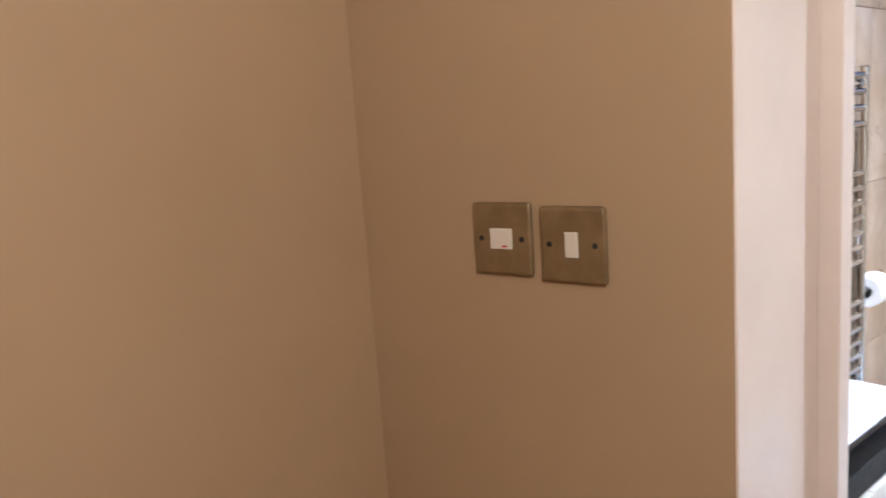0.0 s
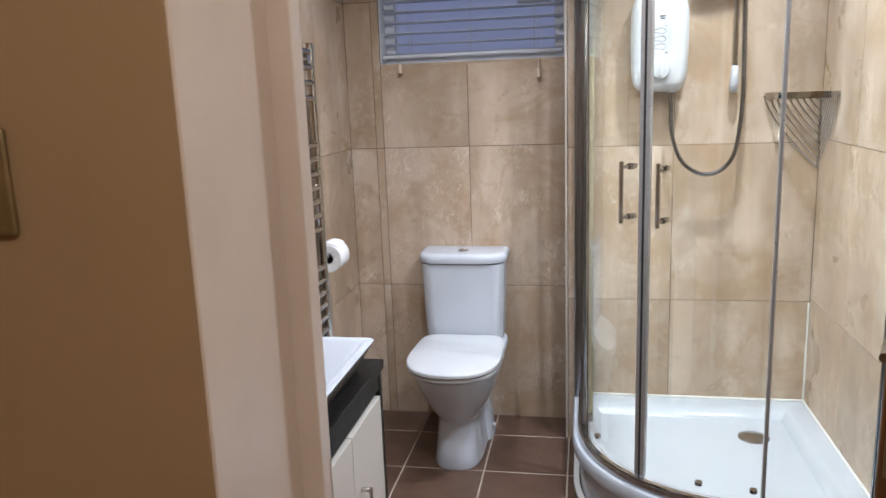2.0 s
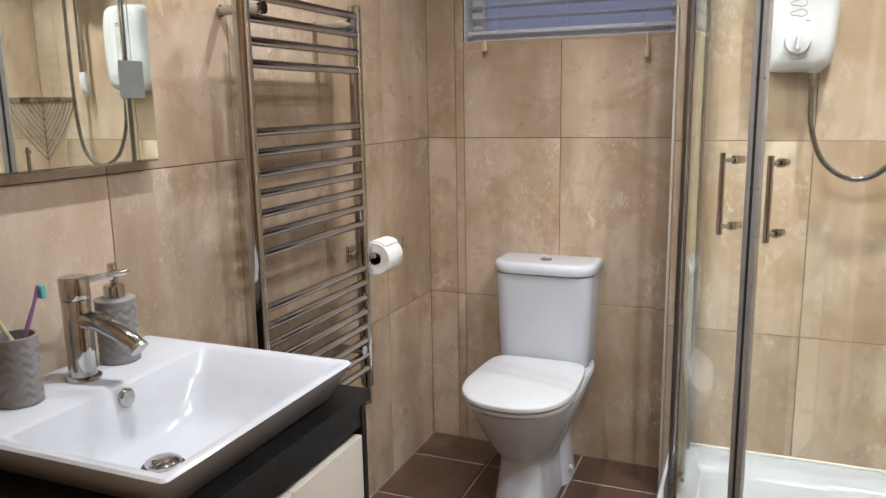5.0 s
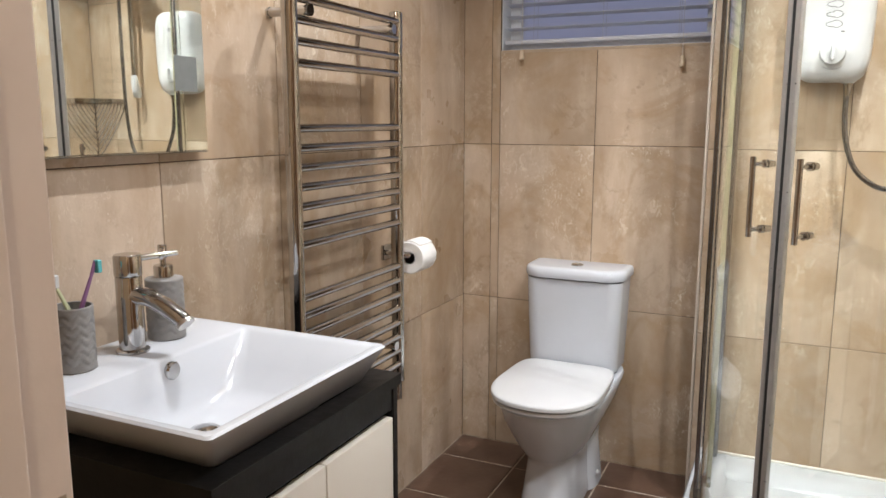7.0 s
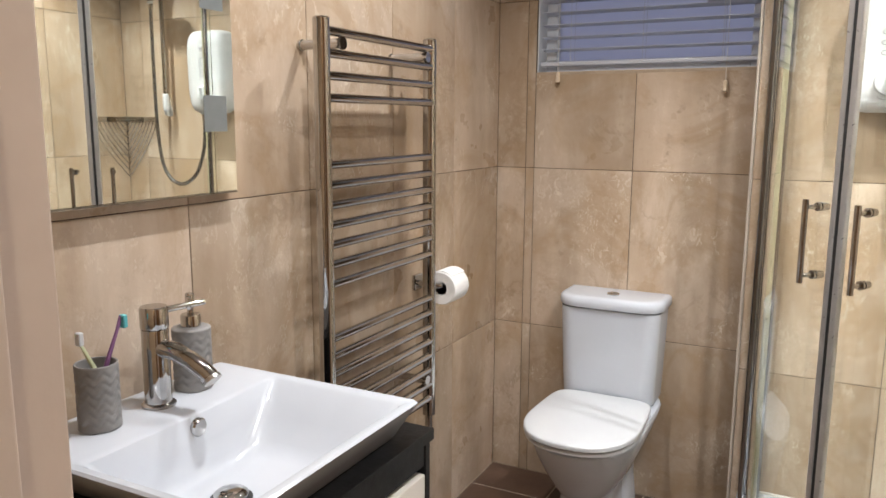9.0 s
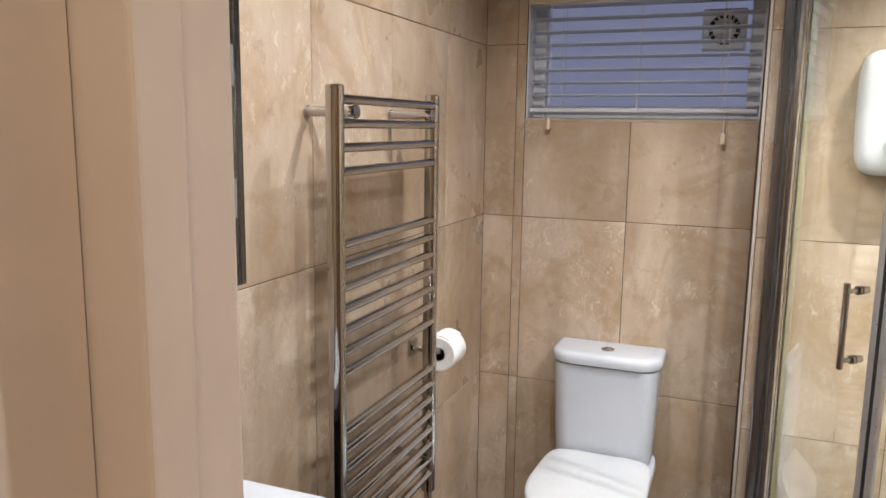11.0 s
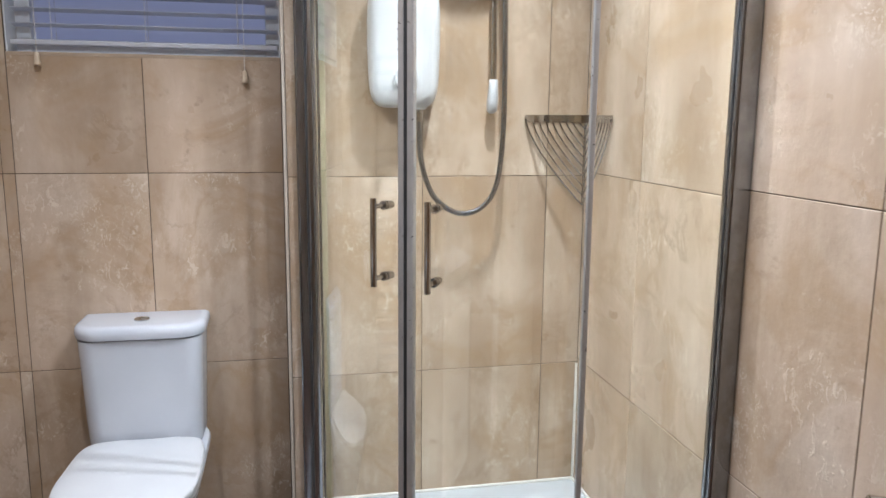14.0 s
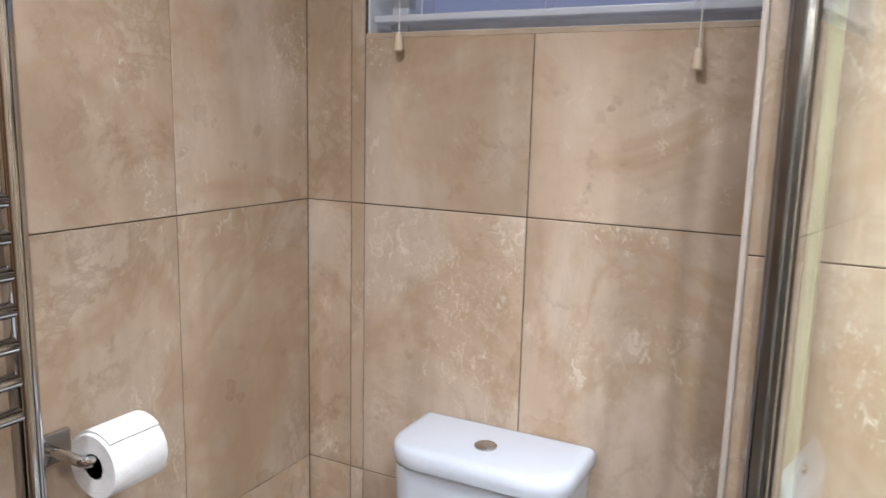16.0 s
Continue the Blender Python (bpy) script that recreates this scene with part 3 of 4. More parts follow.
# no real gap: a dark disc stands for the shade round the waste
at_parent(part("waste_gap_shade", lathe([(0.035, BZ - 0.1155), (0.035, BZ - 0.1125), (0.030, BZ - 0.1120), (0.004, BZ - 0.1120)], 24, (0.315, -1.840, 0)), DARK, None, "dark disc for the shaded gap round the waste", 40), basin)
at_parent(part("waste", lathe([(0.029, BZ - 0.1122), (0.029, BZ - 0.105), (0.024, BZ - 0.101), (0.012, BZ - 0.098), (0.003, BZ - 0.0975)], 24, (0.315, -1.840, 0)), CHROME, None, "chrome domed waste", 40), basin)
at_parent(part("overflow", lathe([(0.017, 0.0), (0.017, 0.006), (0.014, 0.009), (0.003, 0.010)], 20, (0.2045, -1.800, BZ - 0.026), "x"), CHROME, None, "chrome overflow cover", 40), basin)

tap = thing("basin_tap", "chrome single-lever mixer tap on the basin", "tap", (0.118, -1.803, BZ))
TY, TXX = -1.803, 0.118
at_parent(part("base", lathe([(0.030, BZ), (0.030, BZ + 0.004), (0.0255, BZ + 0.007)], 28, (TXX, TY, 0)), CHROME, None, "", 40), tap)
at_parent(part("body", lathe([(0.0235, BZ + 0.006), (0.0235, BZ + 0.140), (0.0230, BZ + 0.141)], 28, (TXX, TY, 0)), CHROME, None, "", 40), tap)
at_parent(part("head", lathe([(0.0240, BZ + 0.1425), (0.0245, BZ + 0.144), (0.0245, BZ + 0.178), (0.0225, BZ + 0.181)], 28, (TXX, TY, 0)), CHROME, None, "", 40), tap)
at_parent(part("spout", tube([(TXX + 0.012, TY, BZ + 0.108), (TXX + 0.045, TY + 0.002, BZ + 0.105), (TXX + 0.080, TY + 0.005, BZ + 0.092), (TXX + 0.110, TY + 0.008, BZ + 0.074), (TXX + 0.121, TY + 0.009, BZ + 0.065)], [0.0165, 0.0165, 0.016, 0.0155, 0.015], 16), CHROME, None, "", 40), tap)
at_parent(part("aerator", tube([(TXX + 0.119, TY + 0.009, BZ + 0.067), (TXX + 0.124, TY + 0.009, BZ + 0.062)], [0.0165, 0.0165], 16), SATIN, None, "", 40), tap)
at_parent(part("lever", tube([(TXX + 0.006, TY + 0.020, BZ + 0.171), (TXX + 0.020, TY + 0.100, BZ + 0.170)], [0.0062, 0.0055], 12), CHROME, None, "", 40), tap)


def grooved(r0, z0, z1, phase=0.0):
    """A stoneware cylinder with pressed chevron columns."""
    n, m = 64, 56
    rings = []
    for j in range(m + 1):
        f = j / m
        z = z0 + (z1 - z0) * f
        edge = min(1.0, min(f, 1 - f) * 9)
        ring = []
        for i in range(n):
            a = 2 * math.pi * i / n
            col = abs((i * 8 / n + phase) % 1.0 - 0.5) * 2
            saw = ((z - z0) * 62 + col * 0.75) % 1.0
            dent = (0.0016 if saw < 0.35 else 0.0) * edge
            ring.append((((r0 - dent) * math.cos(a)), ((r0 - dent) * math.sin(a)), z))
        rings.append(ring)
    return rings


def lipped(rings, r, z, inner=None):
    def circ(rr, zz):
        return [(rr * math.cos(2 * math.pi * i / 64), rr * math.sin(2 * math.pi * i / 64), zz) for i in range(64)]
    out = [circ(r - 0.003, rings[0][0][2] - 0.002)] + rings + [circ(r - 0.001, z + 0.0015)]
    if inner:
        out += [circ(r - 0.0035, z + 0.001), circ(r - 0.004, z - inner)]
    else:
        out += [circ(r - 0.006, z + 0.003), circ(0.012, z + 0.0045)]
    return out


cup = thing("toothbrush_cup", "grey stoneware tumbler with chevron relief on the basin", "cup", (0.112, -1.921, BZ))
part("tumbler", loft(lipped(grooved(0.034, 0.002, 0.110), 0.034, 0.110, 0.095)), GREYCER, cup, "", 60)
for (dx, dy, tx, ty, m1, ln) in ((0.008, 0.012, 0.012, 0.045, BRUSHA, 0.165), (-0.010, 0.004, -0.004, -0.028, BRUSHB, 0.150)):
    tb = thing("toothbrush", "toothbrush with teal and white bristles standing in the grey tumbler", "toothbrush", (0.112, -1.921, BZ + 0.016), "toothbrushes in the tumbler")
    part("handle", tube([(dx * -0.6, dy * -0.6, 0.0), (dx * 1.1, dy * 1.1, ln * 0.55), (tx, ty * 0.75, ln * 0.85), (tx, ty, ln)], [0.005, 0.0048, 0.0032, 0.0045], 8, None, 0.7), m1, tb, "", 40)
    bq = box((tx - 0.003, ty - 0.003, ln - 0.020), (tx + 0.009, ty + 0.006, ln + 0.002), 0.0015, 1)
    part("bristles", bq, BRISTLE if m1 is BRUSHA else PLASTIC, tb)
pump = thing("soap_dispenser", "grey stoneware soap dispenser with chrome pump", "soap dispenser", (0.105, -1.706, BZ))
part("bottle", loft(lipped(grooved(0.036, 0.002, 0.117, 0.3), 0.036, 0.117)), GREYCER, pump, "", 60)
part("collar", lathe([(0.0185, 0.1195), (0.0185, 0.142), (0.017, 0.144)], 24), CHROME, pump, "chrome screw collar", 40)
part("pump_stem", lathe([(0.006, 0.143), (0.006, 0.156), (0.0085, 0.157), (0.0085, 0.182), (0.007, 0.184)], 16), CHROME, pump, "", 40)
part("nozzle", tube([(0.002, -0.004, 0.176), (0.020, -0.022, 0.174), (0.034, -0.036, 0.166)], [0.0048, 0.0044, 0.0038], 10), CHROME, pump, "", 40)

# ---- mirror ----
MY0, MY1, MZ0, MZ1 = -2.08, -1.482, 1.240, 1.94
mirror = thing("wall_mirror", "frameless wall mirror with frosted grey squares", "mirror", (0.0, (MY0 + MY1) / 2, MZ0))
at_parent(part("backing", box((0.001, MY0 + 0.004, MZ0 + 0.004), (0.024, MY1 - 0.004, MZ1 - 0.004), 0.001, 1), SATIN), mirror)
at_parent(part("mirror_glass", box((0.0245, MY0, MZ0), (0.0295, MY1, MZ1), 0.0012, 1), MIRROR), mirror)
at_parent(part("lower_edge", box((0.002, MY0, MZ0 - 0.004), (0.030, MY1, MZ0 - 0.0005), 0.001, 1), CHROME), mirror)
for yc in (MY0 + 0.060, MY1 - 0.056):
    for k in range(3):
        z = MZ0 + 0.160 + 0.240 * k
        at_parent(part("frosted_square", box((0.0285, yc - 0.032, z - 0.036), (0.0300, yc + 0.032, z + 0.036)), SQUARES, None, "frosted grey square"), mirror)

# ---- towel rail ----
rail = thing("towel_radiator", "tall chrome ladder towel radiator on the tiled wall", "towel radiator", (0.1, -1.015, 0.5))
RX, RY0, RY1 = 0.105, -1.275, -0.755


def d_post(y, sgn):
    prof = [(0.020 * math.cos(radians(a)), 0.0185 * math.sin(radians(a))) for a in range(0, 360, 20)]
    rings = [[(RX + px, y + py, z) for px, py in prof] for z in (0.495, 1.612)]
    return loft(rings)


for y in (RY0, RY1):
    at_parent(part("post", d_post(y, 1), CHROME, None, "", 40), rail)
    at_parent(part("end_cap", lathe([(0.0195, 1.612), (0.0195, 1.616), (0.016, 1.619)], 20, (RX, y, 0)), CHROME, None, "", 40), rail)
BARS = [1.590, 1.540, 1.490, 1.440] + [1.286 - 0.0476 * k for k in range(7)] + [0.866 - 0.0450 * k for k in range(8)]
for z in BARS:
    at_parent(part("bar", tube([(RX + 0.006, RY0 + 0.012, z), (RX + 0.006, RY1 - 0.012, z)], 0.0112, 14), CHROME, None, "", 40), rail)
for y in (RY0 + 0.060, RY1 - 0.045):
    for z in (1.565, 0.62):
        at_parent(part("bracket_cap", tube([(RX - 0.030, y, z), (RX + 0.010, y, z), (RX + 0.012, y, z), (RX + 0.020, y, z)], [0.0125, 0.0125, 0.015, 0.0145], 16), CHROME, None, "", 40), rail)
        at_parent(part("bracket", tube([(0.001, y, z), (0.006, y, z), (0.007, y, z), (RX - 0.028, y, z)], [0.014, 0.014, 0.0115, 0.0115], 14), CHROME, None, "", 40), rail)
for y in (RY0, RY1):
    at_parent(part("valve", tube([(RX, y, 0.495), (RX, y, 0.44), (0.06, y, 0.42), (0.002, y, 0.42)], [0.011, 0.013, 0.011, 0.010], 12), CHROME, None, "", 40), rail)

# ---- toilet roll ----
holder = thing("toilet_roll_holder", "chrome toilet roll holder on the tiled wall", "roll holder", (0.0, -0.665, 0.885))
PY, PX, PZ = -0.652, 0.088, 0.868
at_parent(part("rose", box((0.001, PY - 0.022, PZ - 0.010), (0.012, PY + 0.028, PZ + 0.040), 0.003, 2), CHROME), holder)
at_parent(part("arm", tube([(0.008, PY - 0.006, PZ + 0.014), (0.060, PY - 0.008, PZ + 0.014), (0.080, PY - 0.006, PZ + 0.012), (PX, PY, PZ + 0.010), (PX, PY + 0.112, PZ + 0.010)], [0.009, 0.009, 0.009, 0.0085, 0.0085], 12), CHROME, None, "", 40), holder)
roll = thing("toilet_roll", "white toilet roll on the chrome holder", "toilet roll", (PX, PY, PZ))
part("paper", lathe([(0.0205, 0.008), (0.050, 0.006), (0.0525, 0.010), (0.0525, 0.102), (0.050, 0.106), (0.0205, 0.104), (0.0205, 0.008)], 40, (0, 0, 0), "y"), TISSUE, roll, "", 40)
part("core", lathe([(0.0195, 0.010), (0.0207, 0.0095), (0.0207, 0.103), (0.0195, 0.1025)], 24, (0, 0, 0), "y"), CARD, roll, "brown cardboard core", 40)
sheet = [[(0.0535 * math.cos(a), y, 0.0535 * math.sin(a)) for a in [radians(x) for x in range(150, 40, -10)]] + [(0.0565 * math.cos(a), y, 0.0565 * math.sin(a)) for a in [radians(x) for x in range(50, 151, 10)]] for y in (0.010, 0.05, 0.085, 0.103)]
part("loose_sheet", loft(sheet), TISSUE, roll)

# ---- shower ----
SX0, SY1, TRAYZ, RAD = 0.962, -1.102, 0.200, 0.55
CXX, CYY = SX0 + RAD, SY1 + RAD


def quad(inset, z, n=24):
    r = RAD - inset
    pts = [(XR - 0.002 - (inset if inset > 0.04 else 0), YS - 0.002 - (inset if inset > 0.04 else 0), z), (SX0 + inset, YS - 0.002 - (inset if inset > 0.04 else 0), z)]
    pts += [(x, y, z) for x, y in arc(CXX, CYY, r, 180, 270, n)]
    pts += [(XR - 0.002 - (inset if inset > 0.04 else 0), SY1 + inset, z)]
    return pts


tray = thing("shower_tray", "white quadrant shower tray raised on a white riser", "shower tray", (1.4, -0.65, 0))
at_parent(part("riser", loft([quad(0.030, 0.0), quad(0.030, 0.148)]), ACRYLIC, None, "white plastic riser panel", 40), tray)
at_parent(part("basin", loft([quad(0.012, 0.148), quad(0.002, 0.152), quad(0.0, 0.160), quad(0.0, 0.190), quad(0.006, 0.199), quad(0.014, TRAYZ), quad(0.060, TRAYZ), quad(0.078, TRAYZ - 0.006), quad(0.105, TRAYZ - 0.040), quad(0.135, TRAYZ - 0.046)]), ACRYLIC, None, "", 40), tray)
at_parent(part("waste", lathe([(0.055, TRAYZ - 0.047), (0.055, TRAYZ - 0.043), (0.045, TRAYZ - 0.040), (0.005, TRAYZ - 0.039)], 28, (1.62, -0.45, 0)), CHROME, None, "chrome waste cover", 40), tray)
at_parent(part("riser_bead", ribbon([(SX0 + 0.014, YS - 0.004)] + arc(CXX, CYY, RAD - 0.014, 180, 270) + [(XR - 0.004, SY1 + 0.014)], 0.0, 0.012, 0.02), SILICONE), tray)

enc = thing("shower_enclosure", "curved glass shower enclosure with chrome frame and sliding doors", "shower enclosure", (1.4, -0.65, TRAYZ))
TOP = 2.05
GR = RAD - 0.036
EZ0, EZ1 = TRAYZ + 0.030, TOP - 0.03


def frame_path(inset):
    return [(SX0 + inset, YS - 0.004)] + arc(CXX, CYY, RAD - inset, 180, 270, 32) + [(XR - 0.004, SY1 + inset)]


for nm, z0, z1 in (("bottom_rail", TRAYZ, TRAYZ + 0.030), ("top_rail", TOP - 0.035, TOP)):
    bmr = ribbon(frame_path(0.036), z0, z1, 0.030)
    bmesh.ops.bevel(bmr, geom=[e for e in bmr.edges if abs(e.verts[0].co.z - e.verts[1].co.z) < 1e-5], offset=0.007, segments=2, affect="EDGES")
    at_parent(part(nm, bmr, CHROME, None, "", 40), enc)
at_parent(part("wall_profile", box((SX0 + 0.004, YS - 0.048, TRAYZ), (SX0 + 0.060, YS - 0.001, TOP), 0.008, 3), PROFILE, None, "", 40), enc)
at_parent(part("wall_profile", box((XR - 0.048, SY1 + 0.017, TRAYZ), (XR - 0.001, SY1 + 0.055, TOP), 0.008, 3), PROFILE, None, "", 40), enc)
GX, GY = SX0 + 0.036, SY1 + 0.036
for nm, lo, hi in (("profile_dark_line", (SX0 + 0.030, YS - 0.0495, TRAYZ + 0.03), (SX0 + 0.036, YS - 0.046, TOP - 0.036)), ("profile_dark_line", (XR - 0.0495, SY1 + 0.030, TRAYZ + 0.03), (XR - 0.046, SY1 + 0.036, TOP - 0.036))):
    at_parent(part(nm, box(lo, hi), DARK, None, "dark line along the wall profile"), enc)


def pane(name, path, thick=0.006):
    o = at_parent(part(name, ribbon(path, EZ0, EZ1, thick), GLASS, None, "clear curved glass", 30), enc)
    o.visible_shadow = False
    return o


pane("fixed_panel", [(GX, YS - 0.046), (GX, CYY + 0.002)])
pane("fixed_panel", [(CXX - 0.002, GY), (XR - 0.046, GY)])
DR = GR - 0.016
door_l = pane("sliding_door", arc(CXX, CYY, DR, 176, 227.4, 24))
door_r = pane("sliding_door", arc(CXX, CYY, DR, 228.8, 271, 24))
def upright(name, x, y, ang, w, d, material, label="", z0=EZ0, z1=EZ1):
    o = at_parent(part(name, box((-w / 2, -d / 2, z0), (w / 2, d / 2, z1), min(w, d) * 0.25, 2), material, None, label), enc)
    o.matrix_parent_inverse = Matrix.Translation(enc.location).inverted()
    o.matrix_basis = pose(x, y, 0, 0, 0, ang)
    return o


def on_arc(r, a):
    return CXX + r * math.cos(radians(a)), CYY + r * math.sin(radians(a))


x, y = on_arc(DR, 226.9)
upright("door_edge", x, y, 226.9 + 90, 0.015, 0.018, ALU)
x, y = on_arc(DR, 228.1)
upright("magnetic_seal", x, y, 228.1 + 90, 0.009, 0.016, DARK, "black magnetic door seal")
x, y = on_arc(DR, 229.4)
upright("door_edge", x, y, 229.4 + 90, 0.015, 0.018, ALU)
x, y = on_arc(DR - 0.014, 178)
upright("seal_strip", x, y, 178 + 90, 0.010, 0.015, SEAL, "yellowed milky plastic seal")
upright("seal_strip", GX, CYY - 0.006, 90, 0.011, 0.013, PROFILE)
upright("seal_strip", CXX + 0.004, GY, 0, 0.011, 0.013, ALU)
for ang in (221.6, 235.6):
    bx, by = on_arc(DR + 0.038, ang)
    gx, gy = on_arc(DR, ang)
    ix, iy = on_arc(DR - 0.022, ang)
    hb = tube([(bx, by, 1.040), (bx, by, 1.225)], 0.0068, 14)
    for z in (1.057, 1.208):
        tube([(bx, by, z), (gx + (bx - gx) * 0.12, gy + (by - gy) * 0.12, z)], 0.0052, 10, bm=hb)
        tube([(gx + (bx - gx) * 0.22, gy + (by - gy) * 0.22, z), (gx + (bx - gx) * 0.07, gy + (by - gy) * 0.07, z)], 0.010, 14, bm=hb)
        tube([(gx - (bx - gx) * 0.07, gy - (by - gy) * 0.07, z), (ix, iy, z)], [0.010, 0.008], 14, bm=hb)
    at_parent(part("handle", hb, CHROME, None, "chrome bar handle", 40), enc)
for ang in (180, 200, 250, 268):
    for z in (EZ0 + 0.03, EZ1 - 0.03):
        x, y = on_arc(DR - 0.010, ang)
        at_parent(part("roller", lathe([(0.011, z - 0.006), (0.012, z), (0.011, z + 0.006)], 14, (x, y, 0)), CHROME, None, "", 40), enc)

heater = thing("electric_shower", "white electric shower unit with dial on the tiled wall", "electric shower", (1.273, YS, 1.43))
HXc, HZ0, HZ1 = 1.273, 1.418, 1.760
hw = 0.103


def rr(half, z0, z1, y, e=5.5, n=56):
    """Bowed, soft-cornered outline, a little narrower towards its foot."""
    pts, zc, hz = [], (z0 + z1) / 2, (z1 - z0) / 2
    for k in range(n):
        c, s = math.cos(2 * math.pi * k / n), math.sin(2 * math.pi * k / n)
        px, pz = math.copysign(abs(c) ** (2 / e), c), math.copysign(abs(s) ** (2 / e), s)
        pts.append(Vector((HXc + half * px * (1 - 0.055 * max(0.0, -pz)), y, zc + hz * pz)))
    return pts


at_parent(part("back_plate", loft([rr(hw - 0.004, HZ0 + 0.006, HZ1 - 0.004, YS - 0.001), rr(hw - 0.004, HZ0 + 0.006, HZ1 - 0.004, YS - 0.016)]), PLASTIC, None, "", 40), heater)
cov = [rr(hw, HZ0, HZ1, YS - 0.017), rr(hw, HZ0, HZ1, YS - 0.050), rr(hw - 0.003, HZ0 + 0.004, HZ1 - 0.004, YS - 0.074), rr(hw - 0.010, HZ0 + 0.012, HZ1 - 0.010, YS - 0.088, 5), rr(hw - 0.022, HZ0 + 0.028, HZ1 - 0.022, YS - 0.096, 4.5), rr(hw - 0.046, HZ0 + 0.060, HZ1 - 0.050, YS - 0.0995, 4), rr(0.02, 1.55, 1.62, YS - 0.100, 3)]
nose = [[(1.318 + r * math.cos(a), YS - 0.050 + 0.8 * r * math.sin(a), z) for a in [2 * math.pi * i / 20 for i in range(20)]] for r, z in ((0.046, 1.452), (0.040, 1.436), (0.026, 1.424), (0.016, 1.414))]
at_parent(part("outlet_nose", loft(nose), PLASTIC, None, "", 50), heater)
at_parent(part("cover", loft(cov), PLASTIC, None, "", 50), heater)
HYf = YS - 0.100
at_parent(part("dial", lathe([(0.035, -0.004), (0.035, -0.014), (0.031, -0.023), (0.006, -0.024)], 32, (HXc - 0.002, HYf + 0.008, 1.498), "y"), PLASTIC, None, "white temperature dial", 40), heater)
at_parent(part("dial_grip", box((HXc - 0.007, HYf - 0.034, 1.476), (HXc + 0.004, HYf - 0.012, 1.520), 0.004, 2), PLASTIC), heater)
for k, z in enumerate((1.632, 1.604, 1.577)):
    ov = [(HXc - 0.004 + 0.021 * math.cos(a), HYf + 0.0002, z + 0.0085 * math.sin(a) * (1.25 if math.cos(a) > 0 else 0.85)) for a in [2 * math.pi * i / 24 for i in range(25)]]
    at_parent(part("button_outline", tube(ov, 0.0010, 6), INK, None, "dark oval button outline"), heater)
for dx, z, w, h, m in ((0.004, 1.683, 0.022, 0.004, INK), (0.006, 1.675, 0.016, 0.003, INK), (0.018, 1.648, 0.006, 0.003, INK), (0.020, 1.556, 0.010, 0.003, INK), (0.022, 1.478, 0.006, 0.005, RED), (-0.030, 1.484, 0.006, 0.005, INK)):
    at_parent(part("printed_mark", box((HXc + dx - w / 2, HYf - 0.0008, z - h / 2), (HXc + dx + w / 2, HYf + 0.004, z + h / 2)), m), heater)
smile = [(HXc + 0.024 * math.cos(radians(a)), HYf + 0.003, 1.462 + 0.010 * math.sin(radians(a))) for a in range(180, 361, 15)]
at_parent(part("badge_line", tube(smile, 0.0015, 6), GREYPLASTIC, None, "grey curved badge line"), heater)
at_parent(part("outlet", lathe([(0.011, 1.405), (0.013, 1.410), (0.013, 1.432)], 16, (1.318, YS - 0.050, 0)), CHROME, None, "chrome hose outlet", 40), heater)

riser = thing("shower_riser_rail", "chrome riser rail with white end fittings in the shower", "shower rail", (1.545, YS, 1.42))
RLX, RLY = 1.538, YS - 0.055
at_parent(part("rail", tube([(RLX, RLY, 1.455), (RLX, RLY, 2.10)], 0.0095, 16), CHROME, None, "", 40), riser)
endp = loft([[Vector((RLX + sx * (0.017 * math.cos(a)), RLY + 0.012 * s2 + sy * math.sin(a), z)) for a in [2 * math.pi * i / 20 for i in range(20)]] for sx, sy, s2, z in ((0.35, 0.010, 1.6, 1.405), (0.85, 0.020, 1.2, 1.412), (1.0, 0.022, 0.8, 1.435), (0.85, 0.018, 0.2, 1.470), (0.72, 0.013, 0.0, 1.500), (0.66, 0.012, 0.0, 1.502))])
at_parent(part("lower_fitting", endp, PLASTIC, None, "white plastic end fitting", 50), riser)
at_parent(part("upper_fitting", box((RLX - 0.015, RLY - 0.018, 2.085), (RLX + 0.015, YS - 0.001, 2.13), 0.008, 3), PLASTIC, None, "white plastic end fitting"), riser)
sl = lathe([(0.021, 1.905), (0.0225, 1.912), (0.0225, 1.958), (0.021, 1.965)], 20, (RLX, RLY, 0))
tube([(RLX, RLY, 1.935), (RLX + 0.012, RLY - 0.042, 1.938)], [0.014, 0.017], 14, bm=sl)
tube([(RLX + 0.018, RLY, 1.935), (RLX + 0.042, RLY, 1.935)], [0.010, 0.014], 14, bm=sl)
at_parent(part("slider", sl, PLASTIC, None, "white plastic slider clamp", 40), riser)
head = thing("hand_shower", "white and chrome hand shower in the rail clamp", "shower head", (RLX, RLY - 0.05, 1.95))
hx, hy = RLX + 0.012, RLY - 0.046
grip = [(hx, hy, 1.880), (hx - 0.004, hy - 0.014, 1.925), (hx - 0.028, hy - 0.048, 1.965), (hx - 0.056, hy - 0.088, 1.995)]
at_parent(part("handle", tube(grip, [0.0115, 0.0135, 0.0135, 0.016], 16), PLASTIC, None, "", 40), head)
at_parent(part("ferrule", tube([(hx - 0.001, hy - 0.003, 1.890), (hx - 0.003, hy - 0.009, 1.910)], 0.0145, 16), CHROME, None, "chrome ring", 40), head)
rose = lathe([(0.012, 0.030), (0.044, 0.016), (0.058, 0.004), (0.058, -0.006), (0.051, -0.010)], 28)
ro = at_parent(part("rose", rose, PLASTIC, None, "", 40), head)
ro.matrix_basis = pose(hx - 0.074, hy - 0.112, 2.000) @ pose(0, 0, 0, -38, 0, 8)
hose = thing("shower_hose", "looped chrome shower hose", "hose", (1.43, YS - 0.06, 1.13))
